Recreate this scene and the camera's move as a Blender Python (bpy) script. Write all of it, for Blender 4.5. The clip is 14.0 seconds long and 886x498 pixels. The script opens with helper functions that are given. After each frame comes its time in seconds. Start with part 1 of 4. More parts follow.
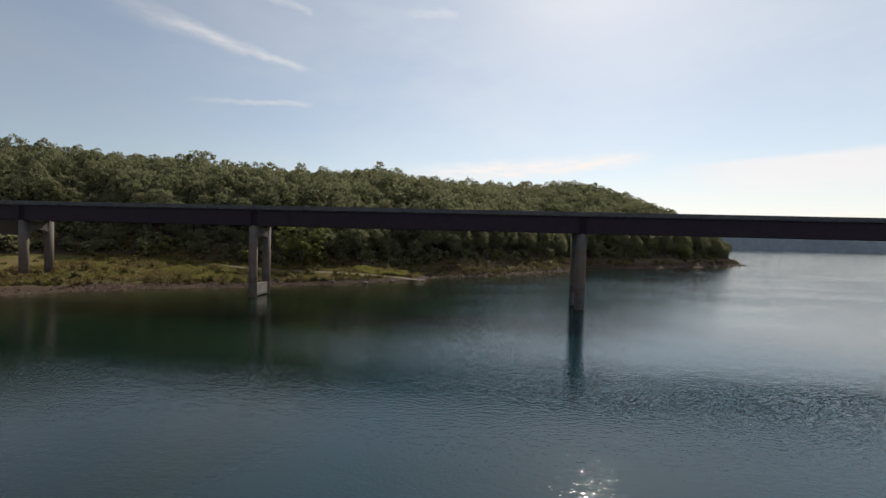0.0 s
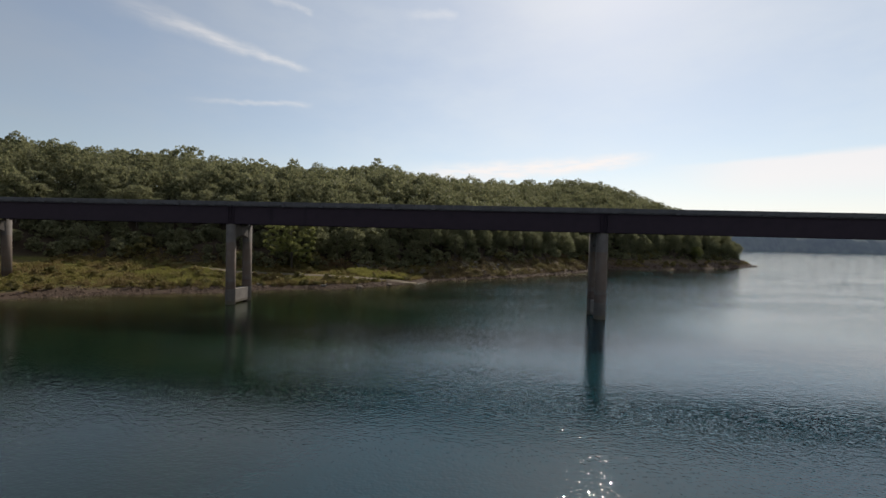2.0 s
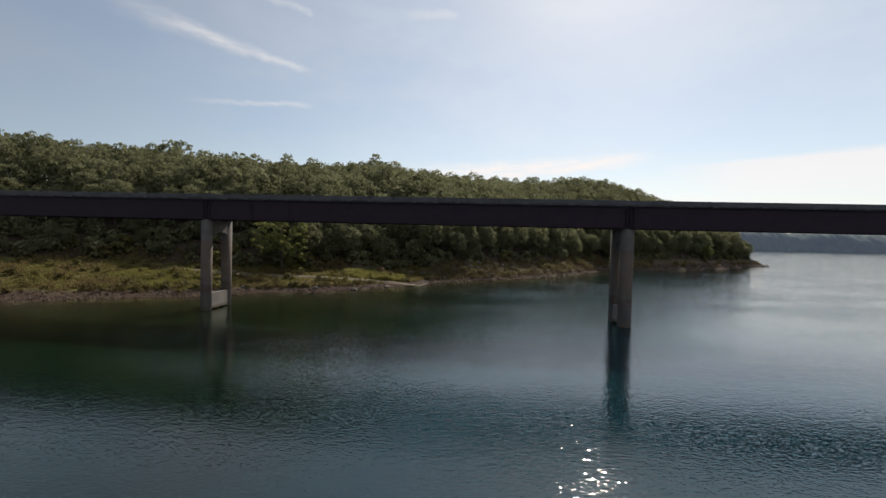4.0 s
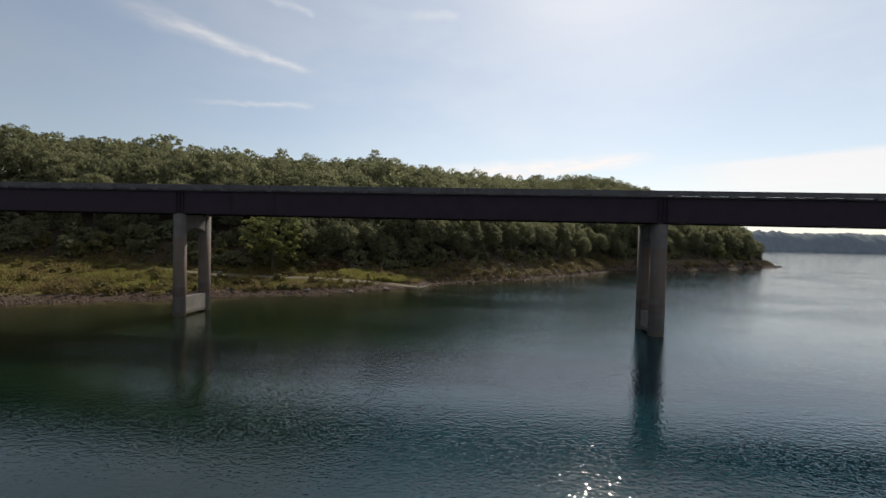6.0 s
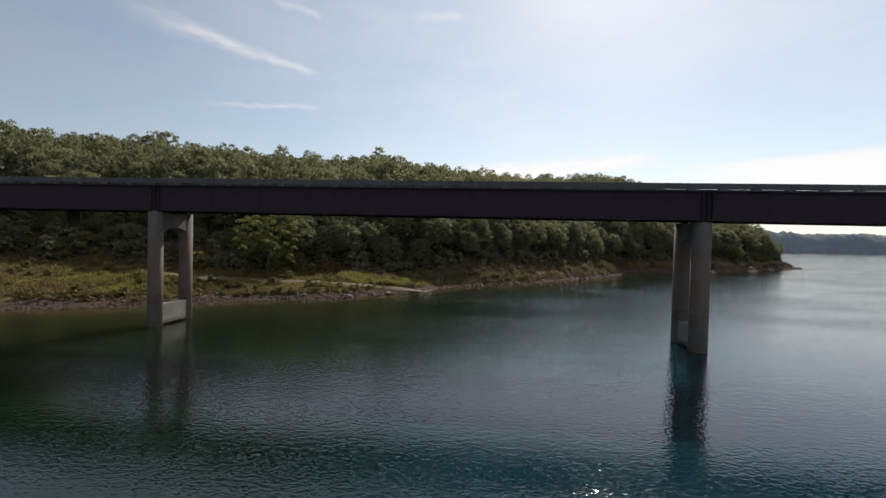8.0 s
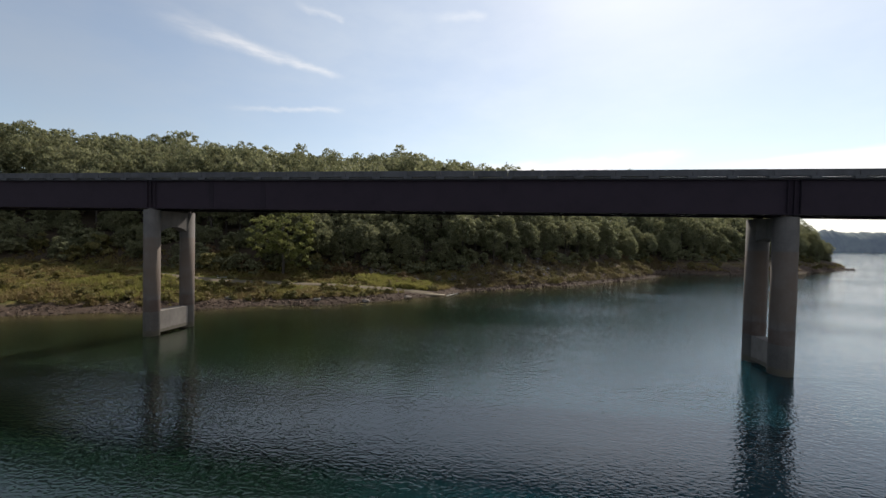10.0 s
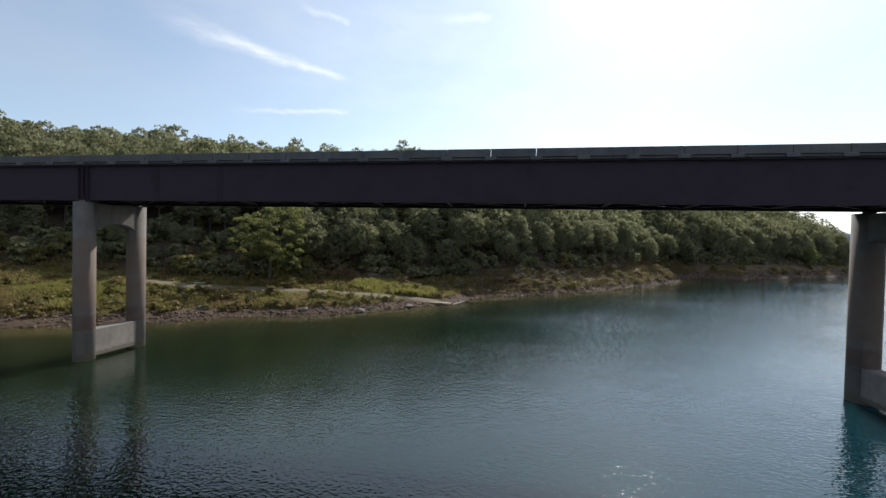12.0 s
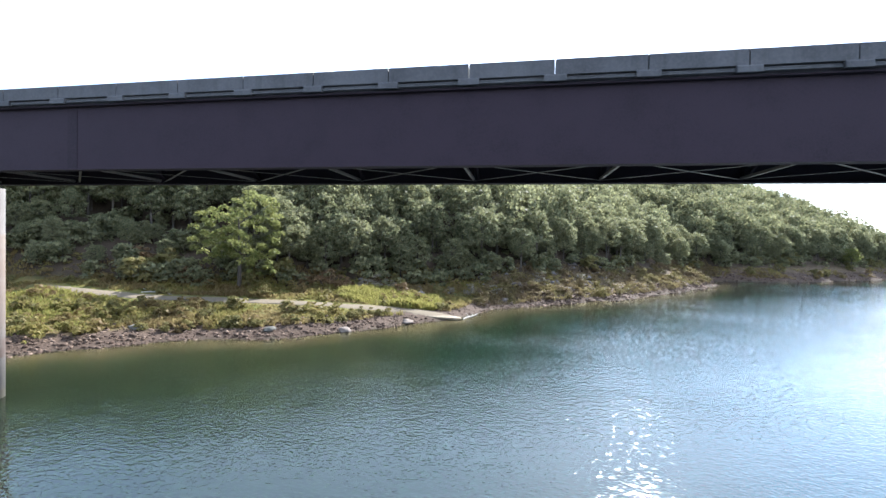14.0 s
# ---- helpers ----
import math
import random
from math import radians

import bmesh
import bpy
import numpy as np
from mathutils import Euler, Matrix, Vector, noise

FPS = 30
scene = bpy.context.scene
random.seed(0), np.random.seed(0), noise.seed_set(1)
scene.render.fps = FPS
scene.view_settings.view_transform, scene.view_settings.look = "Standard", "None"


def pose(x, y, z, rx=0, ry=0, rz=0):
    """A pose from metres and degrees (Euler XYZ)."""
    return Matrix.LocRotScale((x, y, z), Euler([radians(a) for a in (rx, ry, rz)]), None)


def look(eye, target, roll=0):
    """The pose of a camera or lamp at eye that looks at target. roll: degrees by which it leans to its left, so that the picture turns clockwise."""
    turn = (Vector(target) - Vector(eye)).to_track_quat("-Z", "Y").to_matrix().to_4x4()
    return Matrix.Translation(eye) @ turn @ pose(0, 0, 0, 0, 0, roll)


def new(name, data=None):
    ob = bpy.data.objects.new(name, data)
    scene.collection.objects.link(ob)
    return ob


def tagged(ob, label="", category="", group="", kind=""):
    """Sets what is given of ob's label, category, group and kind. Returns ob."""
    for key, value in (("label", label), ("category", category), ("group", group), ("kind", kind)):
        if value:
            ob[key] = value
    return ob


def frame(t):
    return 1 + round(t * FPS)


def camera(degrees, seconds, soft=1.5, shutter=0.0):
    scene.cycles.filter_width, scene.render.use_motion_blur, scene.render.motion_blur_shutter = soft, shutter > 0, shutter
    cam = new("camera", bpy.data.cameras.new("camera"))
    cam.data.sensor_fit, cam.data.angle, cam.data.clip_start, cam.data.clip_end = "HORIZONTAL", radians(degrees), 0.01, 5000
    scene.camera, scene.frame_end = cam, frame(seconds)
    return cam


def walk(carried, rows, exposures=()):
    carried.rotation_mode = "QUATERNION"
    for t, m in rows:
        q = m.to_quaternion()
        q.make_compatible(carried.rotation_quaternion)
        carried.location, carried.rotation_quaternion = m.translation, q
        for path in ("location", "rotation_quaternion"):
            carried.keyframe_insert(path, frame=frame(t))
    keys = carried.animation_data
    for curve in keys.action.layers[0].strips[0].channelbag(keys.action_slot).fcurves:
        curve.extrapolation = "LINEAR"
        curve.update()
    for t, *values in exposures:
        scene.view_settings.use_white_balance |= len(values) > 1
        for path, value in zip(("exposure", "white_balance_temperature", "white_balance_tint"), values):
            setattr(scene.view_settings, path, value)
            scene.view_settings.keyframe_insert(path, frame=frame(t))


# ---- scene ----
cam = camera(94.7, 14.0, soft=1.5)
PATH = [
    (0, (2.266, -6.205, 12.744), (2.082, -4.214, 12.693), 1.5),
    (0.5, (1.93, -3.855, 12.737), (1.748, -1.864, 12.685), 1.5),
    (1, (1.622, -1.53, 12.719), (1.439, 0.461, 12.668), 1.6),
    (1.5, (1.344, 0.761, 12.691), (1.162, 2.752, 12.639), 1.6),
    (2, (1.087, 3.005, 12.656), (0.903, 4.996, 12.607), 1.5),
    (2.5, (0.834, 5.176, 12.608), (0.65, 7.167, 12.559), 1.5),
    (3, (0.569, 7.241, 12.535), (0.383, 9.232, 12.485), 1.4),
    (5.5, (-0.912, 16.927, 11.67), (-1.1, 18.918, 11.624), 1.5),
    (6, (-1.197, 18.776, 11.618), (-1.389, 20.766, 11.572), 1.4),
    (6.5, (-1.454, 20.538, 11.594), (-1.647, 22.528, 11.549), 1.4),
    (7, (-1.683, 22.212, 11.584), (-1.878, 24.201, 11.54), 1.4),
    (7.5, (-1.894, 23.843, 11.585), (-2.093, 25.833, 11.542), 1.5),
    (8, (-2.119, 25.454, 11.595), (-2.339, 27.442, 11.552), 1.4),
    (8.5, (-2.371, 27.086, 11.597), (-2.636, 29.068, 11.554), 1.5),
    (11, (-3.978, 35.812, 11.482), (-4.318, 37.783, 11.438), 1.3),
    (11.5, (-4.437, 38.35, 11.472), (-4.783, 40.32, 11.433), 1.5),
    (12, (-5.003, 41.481, 11.462), (-5.354, 43.45, 11.424), 1.3),
    (12.5, (-5.677, 44.973, 11.439), (-6.033, 46.941, 11.401), 1.3),
    (13, (-6.443, 48.602, 11.42), (-6.804, 50.569, 11.388), 1.2),
    (13.5, (-7.278, 52.244, 11.402), (-7.643, 54.21, 11.37), 1.3),
    (14, (-8.165, 55.85, 11.391), (-8.534, 57.815, 11.35), 1.3),
]
EXPOSURES = [(0, 0.05, 6700, 10), (7.5, 0.15, 6700, 10), (8.5, 0.2, 6700, 10), (11, 0.47, 6400, 9), (12, 0.64, 6250, 8), (12.5, 0.78, 6200, 8), (13, 1.1, 6050, 8), (13.5, 1.65, 5850, 8), (14, 2.25, 5700, 9)]
walk(cam, [(t, look(eye, target, roll)) for t, eye, target, roll in PATH], EXPOSURES)

# ---- daylight ----
SUN_AZ, SUN_EL = 17.0, 39.5          # degrees east of +y, and above the horizon
sun_way = Vector((math.sin(radians(SUN_AZ)) * math.cos(radians(SUN_EL)),
                  math.cos(radians(SUN_AZ)) * math.cos(radians(SUN_EL)), math.sin(radians(SUN_EL))))
sun = new("sun", bpy.data.lights.new("sun", "SUN"))
sun.data.energy, sun.data.angle, sun.data.color = 4.4, radians(0.53), (1.0, 0.93, 0.82)
sun.matrix_world = look(sun_way * 400, (0, 0, 0))


class Nodes:
    """Short hand for building node trees."""

    def __init__(self, tree):
        self.tree = tree
        tree.nodes.clear()

    def add(self, kind, **inputs):
        n = self.tree.nodes.new(kind)
        for k, v in inputs.items():
            self.set(n, int(k[1:]) if k[0] == "i" and k[1:].isdigit() else k.replace("_", " "), v)
        return n

    def set(self, n, key, v):
        s = n.inputs[key]
        if isinstance(v, bpy.types.NodeSocket):
            self.tree.links.new(v, s)
        elif isinstance(v, bpy.types.Node):
            self.tree.links.new(v.outputs[0], s)
        else:
            s.default_value = v

    def math(self, op, a, b=0.0, c=0.0, clamp=False):
        n = self.add("ShaderNodeMath", i0=a, i1=b, i2=c)
        n.operation, n.use_clamp = op, clamp
        return n.outputs[0]

    def noise(self, vec, scale, detail=4.0, rough=0.55, dist=0.0):
        n = self.add("ShaderNodeTexNoise", Scale=scale, Detail=detail, Roughness=rough, Distortion=dist)
        if vec is not None:
            self.set(n, "Vector", vec)
        return n.outputs[0]

    def mix(self, f, a, b):
        n = self.add("ShaderNodeMix")
        n.data_type = "RGBA"
        self.set(n, 0, f), self.set(n, 6, a), self.set(n, 7, b)
        return n.outputs[2]

    def ramp(self, v, lo, hi, a=0.0, b=1.0):
        n = self.add("ShaderNodeMapRange")
        n.interpolation_type = "SMOOTHSTEP"
        for k, x in enumerate((v, lo, hi, a, b)):
            self.set(n, k, x)
        return n.outputs[0]

    def attribute(self, name):
        n = self.add("ShaderNodeAttribute")
        n.attribute_name = name
        return n

    def scaled(self, vec, s):
        n = self.add("ShaderNodeMapping")
        self.set(n, "Vector", vec)
        n.inputs["Scale"].default_value = s
        return n.outputs[0]


world = bpy.data.worlds.new("sky")
scene.world = world
world.use_nodes = True
N = Nodes(world.node_tree)
sky = N.add("ShaderNodeTexSky")
sky.sky_type, sky.sun_disc, sky.sun_elevation, sky.sun_rotation = "NISHITA", False, radians(SUN_EL), radians(SUN_AZ)
sky.air_density, sky.dust_density, sky.ozone_density, sky.altitude = 1.0, 0.45, 0.7, 200.0
way = N.add("ShaderNodeTexCoord").outputs["Generated"]
sep = N.add("ShaderNodeSeparateXYZ", Vector=way)
az = N.math("MULTIPLY", N.math("ARCTAN2", sep.outputs[0], sep.outputs[1]), 57.2958)
el = N.math("MULTIPLY", N.math("ARCSINE", sep.outputs[2]), 57.2958)
flat = N.add("ShaderNodeCombineXYZ", X=az, Y=el).outputs[0]


def streak(a0, e0, a1, e1, wide0, wide1, power):
    """A wisp of cirrus between two directions (degrees), fading to both ends."""
    length = math.hypot(a1 - a0, e1 - e0)
    ca, sa = (a1 - a0) / length, (e1 - e0) / length
    da, de = N.math("SUBTRACT", az, a0), N.math("SUBTRACT", el, e0)
    wob = N.math("MULTIPLY", N.math("SUBTRACT", N.noise(flat, 0.35, 3.0), 0.5), 1.2)
    u = N.math("DIVIDE", N.math("ADD", N.math("MULTIPLY", da, ca), N.math("MULTIPLY", de, sa)), length)
    v = N.math("ADD", N.math("SUBTRACT", N.math("MULTIPLY", de, ca), N.math("MULTIPLY", da, sa)), wob)
    wide = N.math("ADD", wide0, N.math("MULTIPLY", u, wide1 - wide0))
    across = N.math("DIVIDE", N.math("ABSOLUTE", v), N.math("MAXIMUM", wide, 0.05))
    body = N.math("SUBTRACT", 1.0, N.ramp(across, 0.0, 1.0))
    ends = N.math("MULTIPLY", N.ramp(u, -0.1, 0.5), N.math("SUBTRACT", 1.0, N.ramp(u, 0.9, 1.05)))
    fib = N.ramp(N.noise(N.scaled(flat, (0.25, 1.3, 1.0)), 1.0, 6.0, 0.6), 0.25, 0.7, 0.35, 1.0)
    return N.math("MULTIPLY", N.math("MULTIPLY", body, ends), N.math("MULTIPLY", fib, power))


wisps = streak(-46.0, 23.9, -24.0, 20.8, 2.0, 0.5, 0.55)
for s in (streak(-38, 15.2, -23.5, 16.9, 0.5, 0.5, 0.42), streak(-30, 27.9, -23.5, 27.0, 0.8, 0.5, 0.4), streak(-12, 28.2, -4, 28.6, 0.9, 0.7, 0.3)):
    wisps = N.math("MAXIMUM", wisps, s)
# bright haze low over the lake, and two thin pinkish banks of cloud above it
haze = N.math("MULTIPLY", N.ramp(N.math("SUBTRACT", 9.0, el), -1.5, 5.0), N.ramp(az, -16.0, 12.0))
edge = N.math("ADD", 8.9, N.math("ADD", N.math("MULTIPLY", N.noise(N.scaled(flat, (0.09, 0.3, 1.0)), 1.0, 5.0), 1.4), N.math("MULTIPLY", az, 0.008)))
shelf = N.math("MULTIPLY", N.ramp(N.math("SUBTRACT", edge, el), -0.25, 0.5), N.math("MULTIPLY", N.ramp(az, 19.0, 34.0), N.ramp(el, 4.0, 8.0, 0.35, 1.0)))
shelf = N.math("MAXIMUM", shelf, streak(-15.0, 8.4, 21.0, 10.6, 2.6, 1.3, 1.5))
bank = N.math("MAXIMUM", N.math("MULTIPLY", haze, 0.62), shelf)
veil = N.math("MULTIPLY", N.ramp(N.noise(N.scaled(flat, (0.04, 0.1, 1.0)), 1.0, 6.0, 0.6), 0.3, 0.75, 0.28, 0.46), 1.0)
cover = N.math("ADD", veil, N.math("MULTIPLY", N.math("SUBTRACT", 1.0, veil), N.math("MAXIMUM", wisps, N.math("MULTIPLY", bank, 0.7))))
glow = N.mix(N.ramp(az, -58.0, -4.0), (4.1, 4.3, 4.5, 1.0), (8.5, 8.8, 8.7, 1.0))
clouded = N.mix(cover, sky.outputs[0], N.mix(N.math("MAXIMUM", wisps, bank), glow, (9.25, 8.85, 8.8, 1.0)))
N.add("ShaderNodeOutputWorld", Surface=N.add("ShaderNodeBackground", Color=clouded, Strength=0.1))


# ---- materials ----
def material(name):
    m = bpy.data.materials.new(name)
    m.use_nodes = True
    n = Nodes(m.node_tree)
    n.pos = n.add("ShaderNodeNewGeometry").outputs["Position"]
    return m, n


def finish(n, color, rough=0.8, bump=None, strength=0.3, dist=0.02, metal=0.0, spec=0.5):
    b = n.add("ShaderNodeBsdfPrincipled", Base_Color=color, Roughness=rough, Metallic=metal)
    b.inputs["Specular IOR Level"].default_value = spec
    if bump is not None:
        n.set(b, "Normal", n.add("ShaderNodeBump", Strength=strength, Distance=dist, Height=bump))
    n.add("ShaderNodeOutputMaterial", Surface=b)


def make_concrete(name, light, dark, wet=True):
    m, n = material(name)
    grain = n.noise(n.pos, 9.0, 8.0, 0.65)
    blot = n.noise(n.pos, 0.55, 5.0, 0.6)
    runs = n.noise(n.scaled(n.pos, (2.2, 2.2, 0.12)), 1.0, 6.0, 0.6)
    c = n.mix(n.ramp(blot, 0.3, 0.7), light, dark)
    c = n.mix(n.ramp(runs, 0.5, 0.75, 0.0, 0.5), c, tuple(0.45 * v for v in dark[:3]) + (1,))
    c = n.mix(n.ramp(grain, 0.35, 0.75, 0.0, 0.12), c, (0.26, 0.24, 0.22, 1))
    if wet:
        z = n.add("ShaderNodeSeparateXYZ", Vector=n.pos).outputs[2]
        wavy = n.math("ADD", z, n.math("MULTIPLY", n.math("SUBTRACT", runs, 0.5), 0.5))
        mark = n.math("MULTIPLY", n.ramp(wavy, 3.9, 5.2), n.math("SUBTRACT", 1.0, n.ramp(z, 11.0, 11.25)))
        c = n.mix(n.math("MULTIPLY", mark, n.ramp(blot, 0.2, 0.7, 0.35, 0.75)), c, (0.1, 0.066, 0.046, 1))
        rust = n.math("MULTIPLY", n.ramp(z, 2.72, 2.8), n.math("SUBTRACT", 1.0, n.ramp(wavy, 3.9, 4.3)))
        c = n.mix(n.math("MULTIPLY", rust, n.ramp(blot, 0.25, 0.6, 0.2, 0.6)), c, (0.075, 0.036, 0.025, 1))
        c = n.mix(n.math("SUBTRACT", 1.0, n.ramp(wavy, 0.55, 0.72)), c, (0.1, 0.085, 0.065, 1))
    finish(n, c, 0.85, grain, 0.2, 0.015)
    return m


def make_plain(name, a, b, scale=3.0, rough=0.8, fine=30.0, metal=0.0, strength=0.25, dist=0.01, spec=0.5):
    m, n = material(name)
    r = n.add("ShaderNodeObjectInfo").outputs["Random"]
    big = n.noise(n.pos, scale, 5.0, 0.6)
    small = n.noise(n.pos, fine, 4.0, 0.6)
    f = n.math("ADD", n.math("MULTIPLY", n.math("ADD", big, small), 0.5), n.math("MULTIPLY", n.math("SUBTRACT", r, 0.5), 0.4))
    finish(n, n.mix(n.ramp(f, 0.3, 0.7), a, b), rough, small, strength, dist, metal, spec)
    return m


def make_leaves(name, a, b, c, through_=0.35, dry=None):
    """Leaves with light shining through; tint changes from tree to tree, in patches, and from leaf to leaf."""
    m, n = material(name)
    tree = n.add("ShaderNodeObjectInfo").outputs["Random"]
    leaf = n.add("ShaderNodeNewGeometry").outputs["Random Per Island"]
    patch = n.noise(n.pos, 0.17, 3.0)
    f = n.math("ADD", n.math("MULTIPLY", tree, 0.45), n.math("MULTIPLY", n.ramp(patch, 0.38, 0.62), 0.55))
    col = n.mix(f, a, b)
    col = n.mix(n.math("MULTIPLY", n.math("POWER", leaf, 2.0), 0.85), col, c)
    if dry:
        col = n.mix(n.ramp(n.noise(n.pos, 0.17, 5.0, 0.65), 0.41, 0.56, 0.0, 0.9), col, dry)
    d = n.add("ShaderNodeBsdfPrincipled", Base_Color=col, Roughness=0.55)
    d.inputs["Specular IOR Level"].default_value = 0.12
    t = n.add("ShaderNodeBsdfTranslucent", Color=n.mix(0.3, col, (0.23, 0.25, 0.12, 1)))
    n.add("ShaderNodeOutputMaterial", Surface=n.add("ShaderNodeMixShader", i0=through_, i1=d, i2=t))
    return m


CONCRETE = make_concrete("pier concrete", (0.112, 0.097, 0.089, 1), (0.069, 0.061, 0.058, 1))
WALL_CONCRETE = make_concrete("pale wall concrete", (0.2, 0.175, 0.155, 1), (0.13, 0.113, 0.1, 1))
DECK_CONCRETE = make_concrete("parapet concrete", (0.077, 0.075, 0.083, 1), (0.048, 0.0465, 0.053, 1), wet=False)
STEEL = make_plain("weathered steel", (0.0178, 0.0122, 0.0175, 1), (0.031, 0.0212, 0.03, 1), 0.7, 0.9, 14.0, 0.0, spec=0.25)
BRACE_STEEL = make_plain("pale brace steel", (0.075, 0.064, 0.06, 1), (0.12, 0.102, 0.094, 1), 1.5, 0.7)
ASPHALT = make_plain("asphalt", (0.04, 0.04, 0.042, 1), (0.07, 0.068, 0.066, 1), 0.8, 0.9)
BARK = make_plain("bark", (0.04, 0.032, 0.026, 1), (0.09, 0.074, 0.06, 1), 1.2, 0.95)
ROCK = make_plain("shore rock", (0.1, 0.082, 0.072, 1), (0.16, 0.134, 0.115, 1), 1.1, 0.95, 9.0, spec=0.1)
PALE_ROCK = make_plain("pale limestone", (0.095, 0.09, 0.08, 1), (0.16, 0.15, 0.135, 1), 1.5, 0.95, 9.0, spec=0.1)
DRIFTWOOD = make_plain("bleached driftwood", (0.26, 0.24, 0.215, 1), (0.42, 0.395, 0.36, 1), 2.0, 0.9)
ROAD_STONE = make_plain("old road concrete", (0.13, 0.106, 0.077, 1), (0.3, 0.25, 0.185, 1), 0.55, 0.95, spec=0.1)
LEAVES = make_leaves("oak leaves", (0.076, 0.084, 0.05, 1), (0.165, 0.163, 0.095, 1), (0.35, 0.335, 0.18, 1), 0.55)
BRIGHT_LEAVES = make_leaves("sycamore leaves", (0.085, 0.1, 0.028, 1), (0.145, 0.155, 0.042, 1), (0.3, 0.29, 0.1, 1), 0.5)
SHRUB_LEAVES = make_leaves("shrub leaves", (0.09, 0.088, 0.03, 1), (0.165, 0.14, 0.05, 1), (0.25, 0.197, 0.085, 1), 0.45)
SCRUB = make_leaves("dry scrub", (0.12, 0.1, 0.036, 1), (0.2, 0.155, 0.058, 1), (0.27, 0.2, 0.1, 1), 0.45, (0.15, 0.1, 0.06, 1))
RUSTY_LEAVES = make_leaves("rust-brown leaves", (0.11, 0.06, 0.03, 1), (0.15, 0.09, 0.045, 1), (0.2, 0.14, 0.08, 1))
GRASS = make_leaves("grass blades", (0.118, 0.112, 0.026, 1), (0.218, 0.178, 0.047, 1), (0.29, 0.215, 0.085, 1), 0.5, (0.17, 0.112, 0.052, 1))

FRESH_GRASS = make_leaves("fresh grass blades", (0.122, 0.128, 0.025, 1), (0.215, 0.196, 0.042, 1), (0.3, 0.245, 0.08, 1), 0.5)
GREY_TWIGS = make_leaves("grey dead twigs", (0.115, 0.095, 0.068, 1), (0.175, 0.148, 0.11, 1), (0.23, 0.2, 0.15, 1), 0.2)

# ---- the lie of the land ----
# shoreline: x, y and the width of the open bank before the trees
SHORE = [(-330, -190, 30), (-200, -60, 30), (-120, 30, 34), (-97, 48, 36), (-85.5, 60, 36), (-82, 68, 35), (-75.4, 73.5, 31), (-67, 79, 28.5), (-56, 83, 28),
         (-50, 88, 27), (-44.7, 93.2, 25), (-34.2, 97.6, 24), (-29.2, 101.5, 23), (-24, 107.8, 25), (-16.5, 114.2, 24), (-14.6, 123, 18),
         (-5, 130.5, 13), (6.4, 140, 13), (20.5, 153, 13), (43, 180, 12), (51.5, 193, 9), (48.5, 203, 6), (64, 208, 8), (82, 211, 10), (109, 229, 11),
         (132, 244, 10), (179, 284, 7.5), (186, 305, 6), (178, 350, 8), (110, 430, 10), (-120, 500, 10), (-700, 560, 10)]


def rounded(pts, times=2):
    p = np.array(pts, float)
    for _ in range(times):
        q = np.empty((2 * len(p) - 2, p.shape[1]))
        q[0::2], q[1::2] = 0.75 * p[:-1] + 0.25 * p[1:], 0.25 * p[:-1] + 0.75 * p[1:]
        p = np.vstack([p[:1], q, p[-1:]])
    return p


COAST = rounded(SHORE)


def value_noise(x, y, size, seed):
    """Smooth noise between 0 and 1 on a plan, with bumps of about that size."""
    table = np.random.RandomState(seed).rand(256, 256)
    u, v = np.asarray(x) / size, np.asarray(y) / size
    i, j = np.floor(u).astype(int), np.floor(v).astype(int)
    a, b = u - i, v - j
    a, b = a * a * (3 - 2 * a), b * b * (3 - 2 * b)
    g = lambda p, q: table[p % 256, q % 256]
    return (g(i, j) * (1 - a) + g(i + 1, j) * a) * (1 - b) + (g(i, j + 1) * (1 - a) + g(i + 1, j + 1) * a) * b


def inland(x, y):
    """Metres inland from the water's edge (negative in the lake), and the bank's width there."""
    x, y = np.asarray(x, float).ravel(), np.asarray(y, float).ravel()
    best, bank_w = np.full(x.shape, 1e9), np.zeros(x.shape)
    inside = np.zeros(x.shape, bool)
    ring = np.vstack([COAST[:, :2], [(-700, -190)], COAST[:1, :2]])
    for (x0, y0), (x1, y1) in zip(ring[:-1], ring[1:]):
        if y0 != y1:
            inside ^= ((y0 > y) != (y1 > y)) & (x < (x1 - x0) * (y - y0) / (y1 - y0) + x0)
    for (x0, y0, b0), (x1, y1, b1) in zip(COAST[:-1], COAST[1:]):
        ex, ey = x1 - x0, y1 - y0
        t = np.clip(((x - x0) * ex + (y - y0) * ey) / (ex * ex + ey * ey), 0, 1)
        d = np.hypot(x - x0 - t * ex, y - y0 - t * ey)
        near = d < best
        best, bank_w = np.where(near, d, best), np.where(near, b0 + t * (b1 - b0), bank_w)
    return np.where(inside, best, -best), bank_w


ROAD_Z = 17.5
OLD_ROAD = rounded([(-8, 115.5), (-16.6, 114.4), (-26, 114.2), (-34, 111.5), (-42, 109), (-50.5, 107.4), (-58, 104.6), (-66, 102), (-73, 101)], 2)


def road_gap(x, y):
    """Metres from the middle of the old road."""
    best = np.full(x.shape, 1e9)
    for (x0, y0), (x1, y1) in zip(OLD_ROAD[:-1], OLD_ROAD[1:]):
        ex, ey = x1 - x0, y1 - y0
        t = np.clip(((x - x0) * ex + (y - y0) * ey) / (ex * ex + ey * ey), 0, 1)
        best = np.minimum(best, np.hypot(x - x0 - t * ex, y - y0 - t * ey))
    return best


